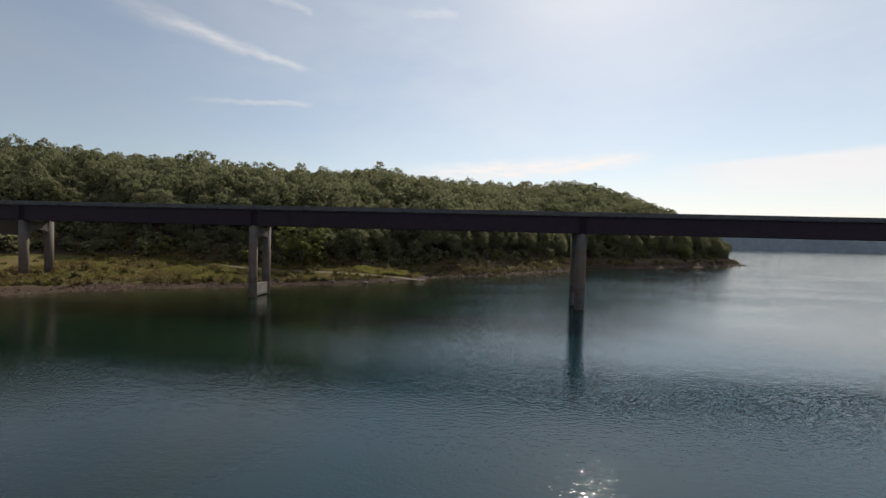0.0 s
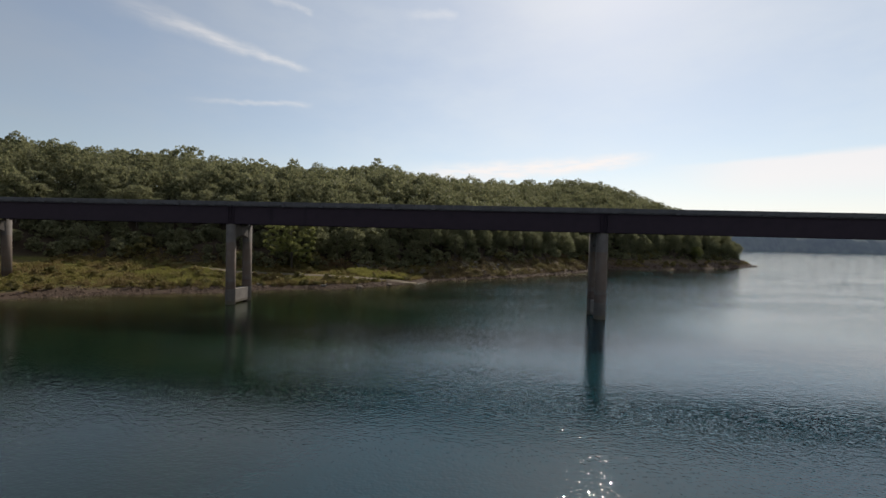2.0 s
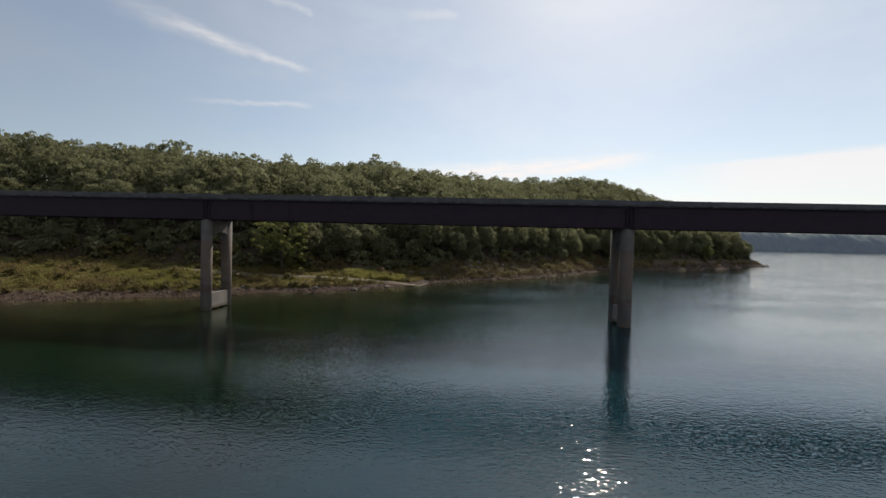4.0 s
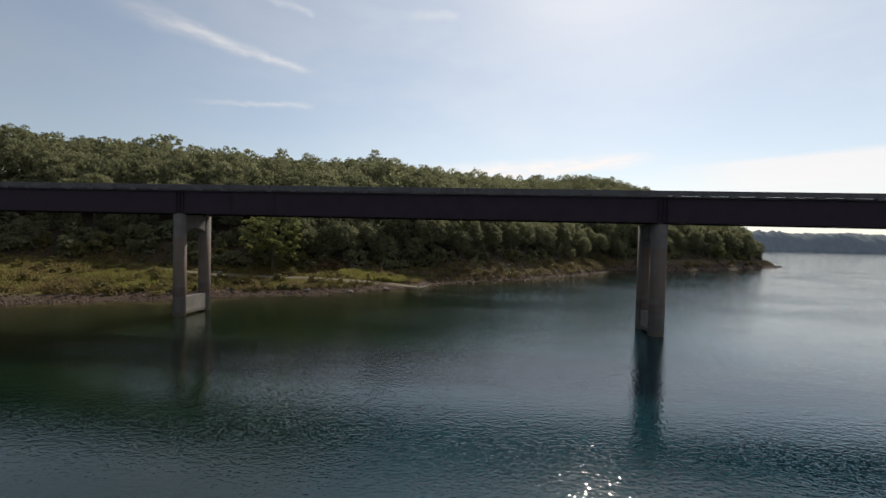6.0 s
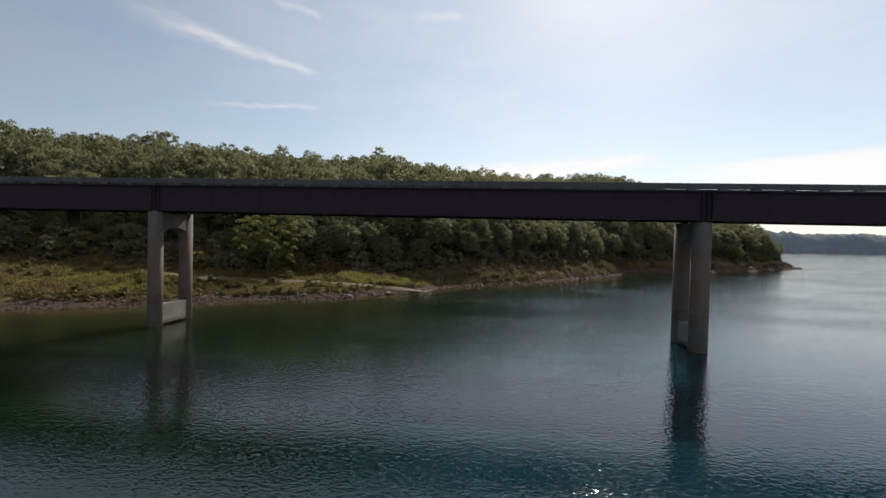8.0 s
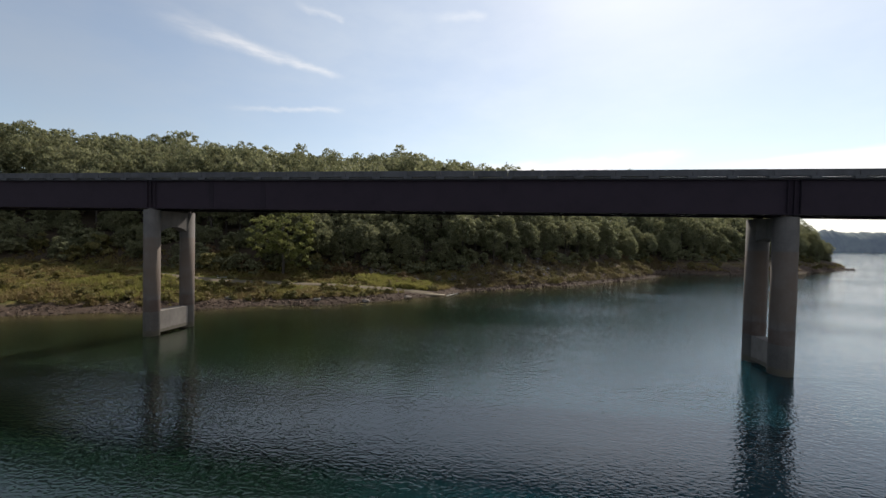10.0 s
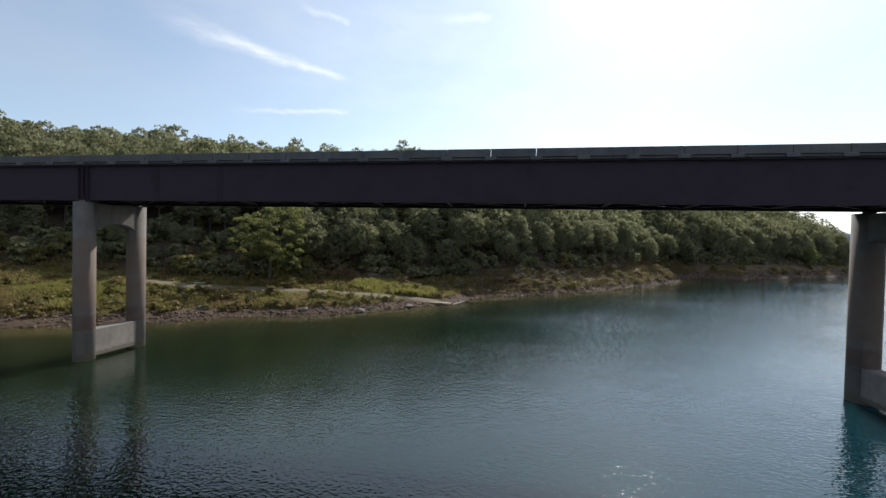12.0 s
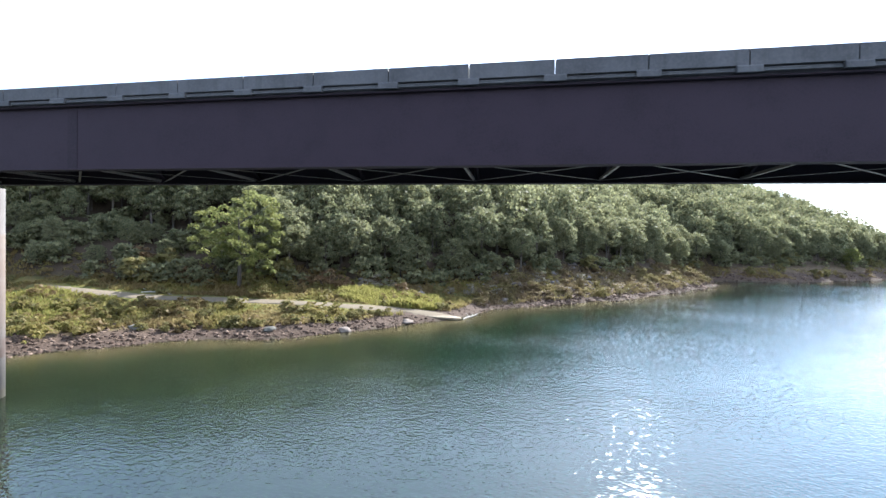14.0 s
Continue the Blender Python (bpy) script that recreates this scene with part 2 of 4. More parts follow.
def ground(x, y):
    """Height of the ground, and metres inland, and bank width, on a plan."""
    x, y = np.asarray(x, float).ravel(), np.asarray(y, float).ravel()
    d, b = inland(x, y)
    calm = np.clip((road_gap(x, y) - 1.5) / 2.5, 0, 1)
    d = d + ((value_noise(x, y, 7.0, 1) - 0.5) * 2.2 + (value_noise(x, y, 2.3, 2) - 0.5) * 0.9) * calm
    rough = ((value_noise(x, y, 5.0, 3) - 0.5) * 0.55 + (value_noise(x, y, 1.7, 4) - 0.5) * 0.28) * calm
    p = np.clip(d, 0, None)
    steep = 0.125 + 0.33 * np.clip((17 - b) / 5.0, 0, 1) + 0.05 * np.clip((-58 - x) / 25.0, 0, 1)
    bank_z = (0.22 + 0.55 * np.clip((15 - b) / 8.0, 0, 1)) * np.minimum(p, 3.0) + steep * np.clip(np.minimum(p, b) - 3.0, 0, None)
    up = np.clip(p - b, 0, None)
    cap = np.interp(x, (-150, -90, -50, -15, 30, 60, 105, 150, 190), (24, 29.4, 30.8, 31.2, 44.5, 50.5, 49, 38, 16))
    hill = cap * np.tanh(up * 0.66 / cap) * (0.92 + 0.16 * value_noise(x, y, 45.0, 5))
    z = np.where(d > 0, bank_z + hill + rough * np.clip(p / 3.0, 0, 1), np.maximum(np.where(d > -6, 0.2 * d, -1.2 + (0.01 + 0.115 * np.clip((x + 14) / 45.0 + np.clip((y - 85) / 45.0, 0, 1), 0, 1)) * (d + 6)), -7.0))
    cut = np.clip((-124 - x) / 12.0, 0, 1) * np.clip((24 - np.abs(y - 75.6)) / 10.0, 0, 1)
    return z * (1 - cut) + (ROAD_Z - 1.2) * cut, d, b


def mesh_from(name, verts, faces, mats, uv=None, smooth=False, slots=None):
    me = bpy.data.meshes.new(name)
    me.vertices.add(len(verts))
    me.vertices.foreach_set("co", np.asarray(verts, np.float32).ravel())
    faces = np.asarray(faces, np.int32)
    k = faces.shape[1]
    me.loops.add(faces.size)
    me.loops.foreach_set("vertex_index", faces.ravel())
    me.polygons.add(len(faces))
    me.polygons.foreach_set("loop_start", np.arange(len(faces), dtype=np.int32) * k)
    if slots is not None:
        me.polygons.foreach_set("material_index", np.asarray(slots, np.int32))
    me.update(calc_edges=True)
    if smooth:
        me.shade_smooth()
    for m in mats:
        me.materials.append(m)
    return me


def grid(xs, ys):
    X, Y = np.meshgrid(xs, ys)
    w, h = len(xs), len(ys)
    i = (np.arange(h - 1)[:, None] * w + np.arange(w - 1)[None, :]).ravel()
    return X.ravel(), Y.ravel(), np.stack([i, i + 1, i + 1 + w, i + w], 1)


far_l, far_r = np.array([-4000, -2500, -1500, -900, -600, -420, -320, -260, -215]), np.array([225, 270, 330, 420, 600, 900, 1500, 2500, 4000])
GX = np.concatenate([far_l, np.arange(-180, 200, 1.6), far_r])
GY = np.concatenate([[-4000, -2500, -1200, -600, -300, -200, -120, -60, -20, 10], np.arange(30, 330, 1.6), [345, 370, 400, 440, 500, 560, 640, 800, 1200, 1700, 2500, 4000]])
X, Y, F = grid(GX, GY)
Z, D, B = ground(X, Y)

# ground: stones at the water, grass on the bank, leaf litter under the trees
m, n = material("lakeside ground")
soil = n.attribute("cover").outputs["Vector"]
cov = n.add("ShaderNodeSeparateXYZ", Vector=soil)
fine, mid, wide_ = n.noise(n.pos, 7.0, 9.0, 0.75), n.noise(n.pos, 0.9, 5.0, 0.6), n.noise(n.pos, 0.16, 4.0)
stone = n.mix(n.ramp(fine, 0.35, 0.7), (0.04, 0.027, 0.021, 1), (0.105, 0.075, 0.056, 1))
turf = n.mix(n.ramp(n.math("ADD", n.math("MULTIPLY", mid, 0.45), n.math("MULTIPLY", fine, 0.55)), 0.36, 0.62), (0.045, 0.062, 0.016, 1), (0.13, 0.112, 0.03, 1))
turf = n.mix(n.ramp(n.math("ADD", n.math("MULTIPLY", wide_, 0.6), n.math("MULTIPLY", fine, 0.4)), 0.42, 0.66, 0.0, 0.8), turf, (0.135, 0.092, 0.045, 1))
earth = n.mix(n.ramp(n.math("ADD", n.math("MULTIPLY", mid, 0.5), n.math("MULTIPLY", fine, 0.5)), 0.35, 0.65), (0.045, 0.032, 0.021, 1), (0.155, 0.112, 0.074, 1))
turf = n.mix(n.math("MULTIPLY", n.math("SUBTRACT", 1.0, n.ramp(cov.outputs[2], 13.5, 17.5)), 0.9), turf, earth)
litter = n.mix(n.ramp(fine, 0.3, 0.7), (0.03, 0.023, 0.016, 1), (0.075, 0.055, 0.038, 1))
edge_ = n.math("ADD", cov.outputs[0], n.math("MULTIPLY", n.math("SUBTRACT", mid, 0.5), 3.5))
c = n.mix(n.ramp(edge_, 3.8, 7.5), stone, turf)
c = n.mix(n.ramp(n.math("ADD", cov.outputs[1], n.math("MULTIPLY", n.math("SUBTRACT", mid, 0.5), 4.0)), -3.0, 1.0), c, litter)
c = n.mix(n.math("SUBTRACT", 1.0, n.ramp(edge_, -0.6, 0.9)), c, (0.052, 0.042, 0.03, 1))
finish(n, c, 0.95, fine, 0.8, 0.08, spec=0.1)
GROUND_MAT = m
me = mesh_from("ground", np.stack([X, Y, Z], 1), F, [GROUND_MAT], smooth=True)
at = me.attributes.new("cover", "FLOAT_VECTOR", "POINT")
at.data.foreach_set("vector", np.stack([D, D - B, B], 1).astype(np.float32).ravel())
tagged(new("ground", me), "grassy lake bank with stony edge rising to a wooded hill", "ground", kind="structure")

# water: green where it is shallow, dark blue-green where deep, with patches of ripples
m, n = material("lake water")
deep = n.attribute("depth").outputs["Fac"]
col = n.mix(n.ramp(deep, 0.1, 1.6), (0.055, 0.045, 0.022, 1), (0.0045, 0.0115, 0.0052, 1))
col = n.mix(n.ramp(deep, 1.1, 3.8), col, (0.0048, 0.0238, 0.032, 1))
plan = n.add("ShaderNodeSeparateXYZ", Vector=n.pos)
fine_w = n.noise(n.scaled(n.pos, (0.72, 1.0, 1.0)), 5.8, 1.0, 0.5, 0.2)
small = n.noise(n.scaled(n.pos, (0.62, 1.0, 1.0)), 2.7, 2.0, 0.5, 0.3)
broad = n.noise(n.scaled(n.pos, (0.6, 0.8, 1.0)), 0.35, 2.0, 0.5)
# patches of wind: calm slicks, a sheltered cove by the meadow, a breeze on the open lake
patch = n.ramp(n.noise(n.scaled(n.pos, (0.4, 1.0, 1.0)), 0.045, 4.0, 0.55), 0.42, 0.6, 0.62, 1.0)
open_x = n.ramp(n.math("ADD", plan.outputs[0], n.math("MULTIPLY", n.math("SUBTRACT", broad, 0.5), 12.0)), -36.0, 2.0)
breeze = n.math("MULTIPLY", open_x, n.ramp(plan.outputs[1], 66.0, 105.0))
patch = n.math("MULTIPLY", patch, n.math("ADD", n.ramp(plan.outputs[1], 40.0, 70.0, 0.8, 1.0), n.math("MULTIPLY", breeze, 0.6)))
wave = n.math("ADD", n.math("MULTIPLY", fine_w, 0.72), n.math("ADD", n.math("MULTIPLY", small, 0.72), n.math("MULTIPLY", broad, 0.7)))
wave = n.math("MULTIPLY", wave, patch)
b = n.add("ShaderNodeBsdfPrincipled", Base_Color=col, Roughness=0.04, IOR=1.6, Subsurface_Weight=1.0, Subsurface_Radius=(1.0, 1.0, 1.0), Subsurface_Scale=4.0)
b.subsurface_method = "BURLEY"
n.set(b, "Normal", n.add("ShaderNodeBump", Strength=0.85, Distance=0.038, Height=wave))
n.add("ShaderNodeOutputMaterial", Surface=b)
WATER = m
me = mesh_from("water", np.stack([X, Y, np.zeros_like(X)], 1), F, [WATER])
at = me.attributes.new("depth", "FLOAT", "POINT")
at.data.foreach_set("value", np.clip(-Z, 0, 20).astype(np.float32))
tagged(new("water", me), "calm green-blue lake water with small ripples", "lake", kind="structure")


# ---- small builders ----
def part(name, bm, mat, parent=None, label="", at=None):
    """Link a bmesh (or a shared mesh) as one object under a thing or a part."""
    if isinstance(bm, bmesh.types.BMesh):
        me_ = bpy.data.meshes.new(name)
        bm.to_mesh(me_)
        bm.free()
        me_.materials.append(mat)
    else:
        me_ = bm
    ob = new(name, me_)
    ob.parent = parent
    if at is not None:
        ob.matrix_basis = at
    if label:
        ob["label"] = label
    return ob


def empty(name, x=0.0, y=0.0, z=0.0):
    ob = new(name)
    ob.location = (x, y, z)
    return ob


def add_box(bm, x0, x1, y0, y1, z0, z1, bevel=0.0):
    r = bmesh.ops.create_cube(bm, size=1.0, matrix=Matrix.Translation(((x0 + x1) / 2, (y0 + y1) / 2, (z0 + z1) / 2)) @ Matrix.Diagonal((x1 - x0, y1 - y0, z1 - z0, 1)))
    if bevel:
        edges = list({e for v in r["verts"] for e in v.link_edges})
        bmesh.ops.bevel(bm, geom=edges, offset=bevel, segments=1, affect="EDGES")
    return bm


def box(*a, bevel=0.0):
    return add_box(bmesh.new(), *a, bevel=bevel)


def bar(p, q, w, h):
    """A straight bar of that width and height from p to q."""
    p, q = Vector(p), Vector(q)
    bm = bmesh.new()
    m_ = Matrix.Translation((p + q) / 2) @ (q - p).to_track_quat("X", "Z").to_matrix().to_4x4() @ Matrix.Diagonal(((q - p).length, w, h, 1))
    bmesh.ops.create_cube(bm, size=1.0, matrix=m_)
    return bm


def prism(outline, axis, lo, hi, bevel=0.0):
    """A plan or profile drawn out along an axis: 'z' takes (x, y), 'x' takes (y, z)."""
    bm = bmesh.new()
    pt = (lambda a, b_, t: (a, b_, t)) if axis == "z" else (lambda a, b_, t: (t, a, b_))
    low = [bm.verts.new(pt(a, b_, lo)) for a, b_ in outline]
    top = [bm.verts.new(pt(a, b_, hi)) for a, b_ in outline]
    bm.faces.new(low), bm.faces.new(top)
    for i in range(len(outline)):
        j = (i + 1) % len(outline)
        bm.faces.new((low[i], low[j], top[j], top[i]))
    bmesh.ops.recalc_face_normals(bm, faces=bm.faces)
    if bevel:
        bmesh.ops.bevel(bm, geom=list(bm.edges), offset=bevel, segments=1, affect="EDGES")
    return bm


# ---- the bridge ----
NEAR_Y, FAR_Y = 72.4, 77.5                 # the two rows of columns
FRONT, BACK = 71.9, 78.1                   # faces of the deck
GIRDERS = (72.22, 77.2)
COL_TOP, FLANGE = 14.24, 14.4              # tops of columns, undersides of girders
SLAB0, SLAB1 = 17.58, 17.7
BEAM0, BEAM1 = 17.795, 18.4
BAY, BAY_AT = 3.31, -3.72
X0, X1 = -137.0, 118.0
PIERS = ((-94.6, 1.0, 74.6, 2.55, 0.82), (-43.3, -3.0, 74.6, 2.55, 0.82), (21.2, -6.5, 75.4, 2.1, 0.97), (85.8, -6.5, 75.6, 2.1, 0.97))


def make_pier(x, foot, y0, half, h):
    pier = tagged(empty("bridge_pier", x, y0, 0.0), "grey concrete bridge pier of two columns with arched beam", "bridge pier", "piers of the bridge")
    circle = [(h * math.cos(k * math.pi / 16), h * math.sin(k * math.pi / 16)) for k in range(32)]
    for y in (-half, half):
        shaft = prism([(a, b_ + y) for a, b_ in circle], "z", foot, COL_TOP)
        for f in shaft.faces:
            f.smooth = len(f.verts) == 4
        part("column", shaft, CONCRETE, pier, "round concrete column with water stains")
    a, b_ = -half + 0.45, half - 0.45
    arch = [(a, COL_TOP - 0.05), (b_, COL_TOP - 0.05)]
    steps = 14
    for k in range(steps + 1):
        s = 1 - k / steps * 2
        arch.append((a + (b_ - a) * (s + 1) / 2, COL_TOP - 1.85 - 0.75 * abs(s) ** 2.4))
    part("arched_beam", prism(arch, "x", -0.6, 0.6, 0.02), CONCRETE, pier)
    part("strut_wall", box(-0.62, 0.62, a, b_, max(foot, 0.25) if foot < 0 else foot, 2.7, bevel=0.03), WALL_CONCRETE, pier, "low pale concrete wall between the columns")
    for g in GIRDERS:
        part("bearing", box(-0.3, 0.3, (-half if g < 75 else half) - 0.28, (-half if g < 75 else half) + 0.28, COL_TOP - 0.01, FLANGE + 0.01, bevel=0.02), BRACE_STEEL, pier, "steel bearing block")
    return pier


for place in PIERS:
    make_pier(*place)

deck = tagged(empty("bridge_deck", 0, 75.13, 0), "long dark steel girder bridge deck with a concrete parapet", "bridge")
deck.rotation_euler = (0, 0, 0.007)


def local(bm):
    bmesh.ops.translate(bm, verts=bm.verts, vec=(0, -75.0, 0))
    return bm


part("slab", local(prism([(FRONT + 0.05, SLAB1), (BACK - 0.05, SLAB1), (BACK - 0.05, SLAB0 + 0.03), (BACK - 0.25, SLAB0 - 0.02), (GIRDERS[1] + 0.3, SLAB0 - 0.1), (GIRDERS[0] - 0.3, SLAB0 - 0.1),
                          (FRONT + 0.25, SLAB0 - 0.02), (FRONT + 0.05, SLAB0 + 0.03)], "x", X0, X1)), DECK_CONCRETE, deck, "concrete road slab")
part("road_surface", local(box(X0, X1, FRONT + 0.5, BACK - 0.5, SLAB1 - 0.01, SLAB1 + 0.05)), ASPHALT, deck, "grey asphalt road surface")
WEB_TOP = SLAB0 - 0.1
for g in GIRDERS:
    prof = [(-0.25, FLANGE), (0.25, FLANGE), (0.25, FLANGE + 0.06), (0.02, FLANGE + 0.06), (0.02, WEB_TOP - 0.05), (0.25, WEB_TOP - 0.05), (0.25, WEB_TOP + 0.03),
            (-0.25, WEB_TOP + 0.03), (-0.25, WEB_TOP - 0.05), (-0.02, WEB_TOP - 0.05), (-0.02, FLANGE + 0.06), (-0.25, FLANGE + 0.06)]
    girder = part("girder", local(prism([(g + a, z) for a, z in prof], "x", X0, X1)), STEEL, deck, "deep rust-brown weathered steel plate girder")
    stiff = box(-0.02, 0.02, -0.24, -0.02, FLANGE + 0.06, WEB_TOP - 0.05)
    me_s = bpy.data.meshes.new("stiffener")
    stiff.to_mesh(me_s)
    me_s.materials.append(STEEL)
    side = 1 if g == GIRDERS[0] else -1
    for px in [q[0] for q in PIERS]:
        for dx in (-0.5, 0.0, 0.5):
            if X0 < px + dx < X1:
                part("stiffener", me_s, STEEL, girder, at=pose(px + dx, g - 75.0, 0))
    for k in range(-22, 20):
        x = k * 6.28 - 29.7 + 0.3
        if X0 < x < X1:
            part("stiffener", me_s, STEEL, girder, at=pose(x, g - 75.0, 0, 0, 0, 180 if side > 0 else 0))
    for x in (-35.9, -29.7):
        part("splice_plate", box(x - 0.28, x + 0.28, g - 75.0 - 0.045, g - 75.0 - 0.015, FLANGE + 0.1, WEB_TOP - 0.1), STEEL, girder, "dark bolted splice plate")

# cross frames between the girders, and flat bracing near their undersides
ya, yb = GIRDERS[0] - 75.0 + 0.06, GIRDERS[1] - 75.0 - 0.06
for k in range(-20, 19):
    x = k * 6.28 - 4.2
    if X0 + 1 < x < X1 - 1:
        part("cross_brace", bar((x, ya, FLANGE + 0.3), (x, yb, WEB_TOP - 0.4), 0.1, 0.1), STEEL, deck)
        part("cross_brace", bar((x + 0.11, ya, WEB_TOP - 0.4), (x + 0.11, yb, FLANGE + 0.3), 0.1, 0.1), STEEL, deck)
        part("cross_strut", bar((x - 0.12, ya, FLANGE + 0.22), (x - 0.12, yb, FLANGE + 0.22), 0.12, 0.12), BRACE_STEEL, deck, "pale steel cross strut")
        if x + 6.28 < X1 - 1:
            part("flat_brace", bar((x, ya, FLANGE + 0.14), (x + 6.28, yb, FLANGE + 0.14), 0.1, 0.02), BRACE_STEEL, deck, "pale flat steel bracing bar")
            part("flat_brace", bar((x, yb, FLANGE + 0.17), (x + 6.28, ya, FLANGE + 0.17), 0.1, 0.02), BRACE_STEEL, deck, "pale flat steel bracing bar")

# parapets: heavy beams on short posts, open slots between
panel_bm = prism([(0.0, BEAM0), (0.02, BEAM1 - 0.03), (0.05, BEAM1), (0.32, BEAM1), (0.36, BEAM1 - 0.03), (0.47, BEAM0)], "x", -BAY / 2 + 0.022, BAY / 2 - 0.022)
panel_me = bpy.data.meshes.new("parapet_panel")
panel_bm.to_mesh(panel_me)
panel_me.materials.append(DECK_CONCRETE)
post_bm = prism([(-0.06, SLAB0 - 0.04), (-0.06, BEAM0 - 0.05), (-0.01, BEAM0 + 0.02), (0.46, BEAM0 + 0.02), (0.46, SLAB1 - 0.02), (0.08, SLAB1 - 0.02), (0.08, SLAB0 - 0.04)], "x", -0.42, 0.42, 0.012)
post_me = bpy.data.meshes.new("parapet_post")
post_bm.to_mesh(post_me)
post_me.materials.append(DECK_CONCRETE)
for name, at_ in (("parapet", lambda x: pose(x, FRONT - 75.0, 0)), ("parapet", lambda x: pose(x, BACK - 75.0, 0, 0, 0, 180))):
    y_in = FRONT - 75.0 + 0.03 if at_(0).translation.y < 0 else BACK - 75.0 - 0.48
    rail = part(name, box(X0, X1, y_in, y_in + 0.45, SLAB1 - 0.01, SLAB1 + 0.02), DECK_CONCRETE, deck, "grey concrete parapet of beams on short posts")
    k = math.ceil((X0 - BAY_AT) / BAY) + 1
    while BAY_AT + k * BAY < X1 - BAY:
        x = BAY_AT + k * BAY
        part("post", post_me, DECK_CONCRETE, rail, at=at_(x))
        part("panel", panel_me, DECK_CONCRETE, rail, at=at_(x + BAY / 2))
        k += 1


# ---- trees ----
rng = np.random.RandomState(11)


def leaf_cards(centres, normals, size, rs):
    """Ragged leaf sprays at the given places."""
    n_ = len(centres)
    nrm = normals + rs.normal(0, 0.55, (n_, 3))
    nrm /= np.linalg.norm(nrm, axis=1)[:, None] + 1e-9
    ref = rs.normal(0, 1, (n_, 3))
    u = np.cross(nrm, ref)
    u /= np.linalg.norm(u, axis=1)[:, None] + 1e-9
    v = np.cross(nrm, u)
    s = (size * rs.uniform(0.6, 1.35, n_))[:, None]
    a = centres + u * s * 0.62 + nrm * s * 0.08
    b_ = centres - u * s * 0.3 + v * s * 0.5
    c_ = centres - u * s * 0.4 - v * s * 0.42 - nrm * s * 0.08
    verts = np.stack([a, b_, c_], 1).reshape(-1, 3)
    return verts, np.arange(3 * n_).reshape(-1, 3)


def crown_cards(rs, height, spread, lobes, per_lobe, size, low=0.3):
    """Sprays on many overlapping boughs, in an uneven crown of that height and half-width."""
    C, Nn = [], []
    for k in range(lobes):
        f = (k + 0.5) / lobes
        z = height * (low + (0.93 - low) * f)
        wide_at = spread * (0.42 + 0.75 * math.sin(math.pi * min(1.0, 0.16 + 0.84 * f) ** 0.9)) * 0.72
        ang = k * 2.4 + rs.uniform(-0.5, 0.5)
        rr = wide_at * math.sqrt(rs.uniform(0.15, 1.0))
        c0 = np.array((rr * math.cos(ang), rr * math.sin(ang), z + rs.uniform(-0.5, 0.5)))
        r0 = spread * rs.uniform(0.23, 0.41)
        q = rs.normal(0, 1, (per_lobe, 3))
        q /= np.linalg.norm(q, axis=1)[:, None]
        q[:, 2] = np.where(q[:, 2] < -0.35, -q[:, 2] * 0.6, q[:, 2])
        rad = r0 * rs.uniform(0.62, 1.12, per_lobe)[:, None]
        C.append(c0 + q * rad * np.array((1.0, 1.0, 0.72)))
        Nn.append(q + np.array((0, 0, 0.35)))
    return leaf_cards(np.vstack(C), np.vstack(Nn), size, rs)


def oak_cards(rs, height, spread, lobes, per_lobe, size, low=0.3, tuft=1.0):
    """A broad crown: boughs set on an uneven dome, each a tuft of leaf sprays, with gaps between."""
    C, Nn = [], []
    mid_z, half_z = height * (1 + low) / 2, height * (1 - low) / 2
    lean = rs.uniform(-0.12, 0.12, 2) * spread
    for k in range(lobes):
        zz = 0.98 - 1.75 * (k + 0.5) / lobes
        ang = k * 2.39996 + rs.uniform(-0.35, 0.35)
        fr = 0.5 + 0.5 * math.sqrt(rs.rand())
        flat_r = spread * 0.86 * fr * math.sqrt(max(0.05, 1 - zz * zz)) * rs.uniform(0.8, 1.12)
        c0 = np.array((flat_r * math.cos(ang) + lean[0] * zz, flat_r * math.sin(ang) + lean[1] * zz, mid_z + half_z * 0.86 * zz * (0.6 + 0.4 * fr)))
        r0 = spread * rs.uniform(0.17, 0.33) * tuft
        q = rs.normal(0, 1, (per_lobe, 3))
        q /= np.linalg.norm(q, axis=1)[:, None]
        q[:, 2] = np.where(q[:, 2] < -0.45, -q[:, 2] * 0.7, q[:, 2])
        rad = r0 * (0.35 + 0.75 * np.sqrt(rs.rand(per_lobe)))[:, None]
        C.append(c0 + q * rad * np.array((1.0, 1.0, 0.75)))
        Nn.append(q * 0.7 + rs.normal(0, 0.5, q.shape) + np.array((0, 0, 0.3)))
    return leaf_cards(np.vstack(C), np.vstack(Nn), size, rs)


def tube(p, q, r0, r1, sides=6):
    p, q = np.array(p, float), np.array(q, float)
    w = (q - p) / np.linalg.norm(q - p)
    u = np.cross(w, (0.31, 0.87, 0.4))
    u /= np.linalg.norm(u)
    v = np.cross(w, u)
    a = np.arange(sides) * 2 * math.pi / sides
    ring = np.cos(a)[:, None] * u + np.sin(a)[:, None] * v
    verts = np.vstack([p + ring * r0, q + ring * r1])
    i = np.arange(sides)
    j = (i + 1) % sides
    return verts, np.stack([i, j, j + sides, i + sides], 1)


def joined(pieces):
    V, Fc, o = [], [], 0
    for v, f in pieces:
        V.append(v), Fc.append(f + o)
        o += len(v)
    return np.vstack(V), np.vstack(Fc)


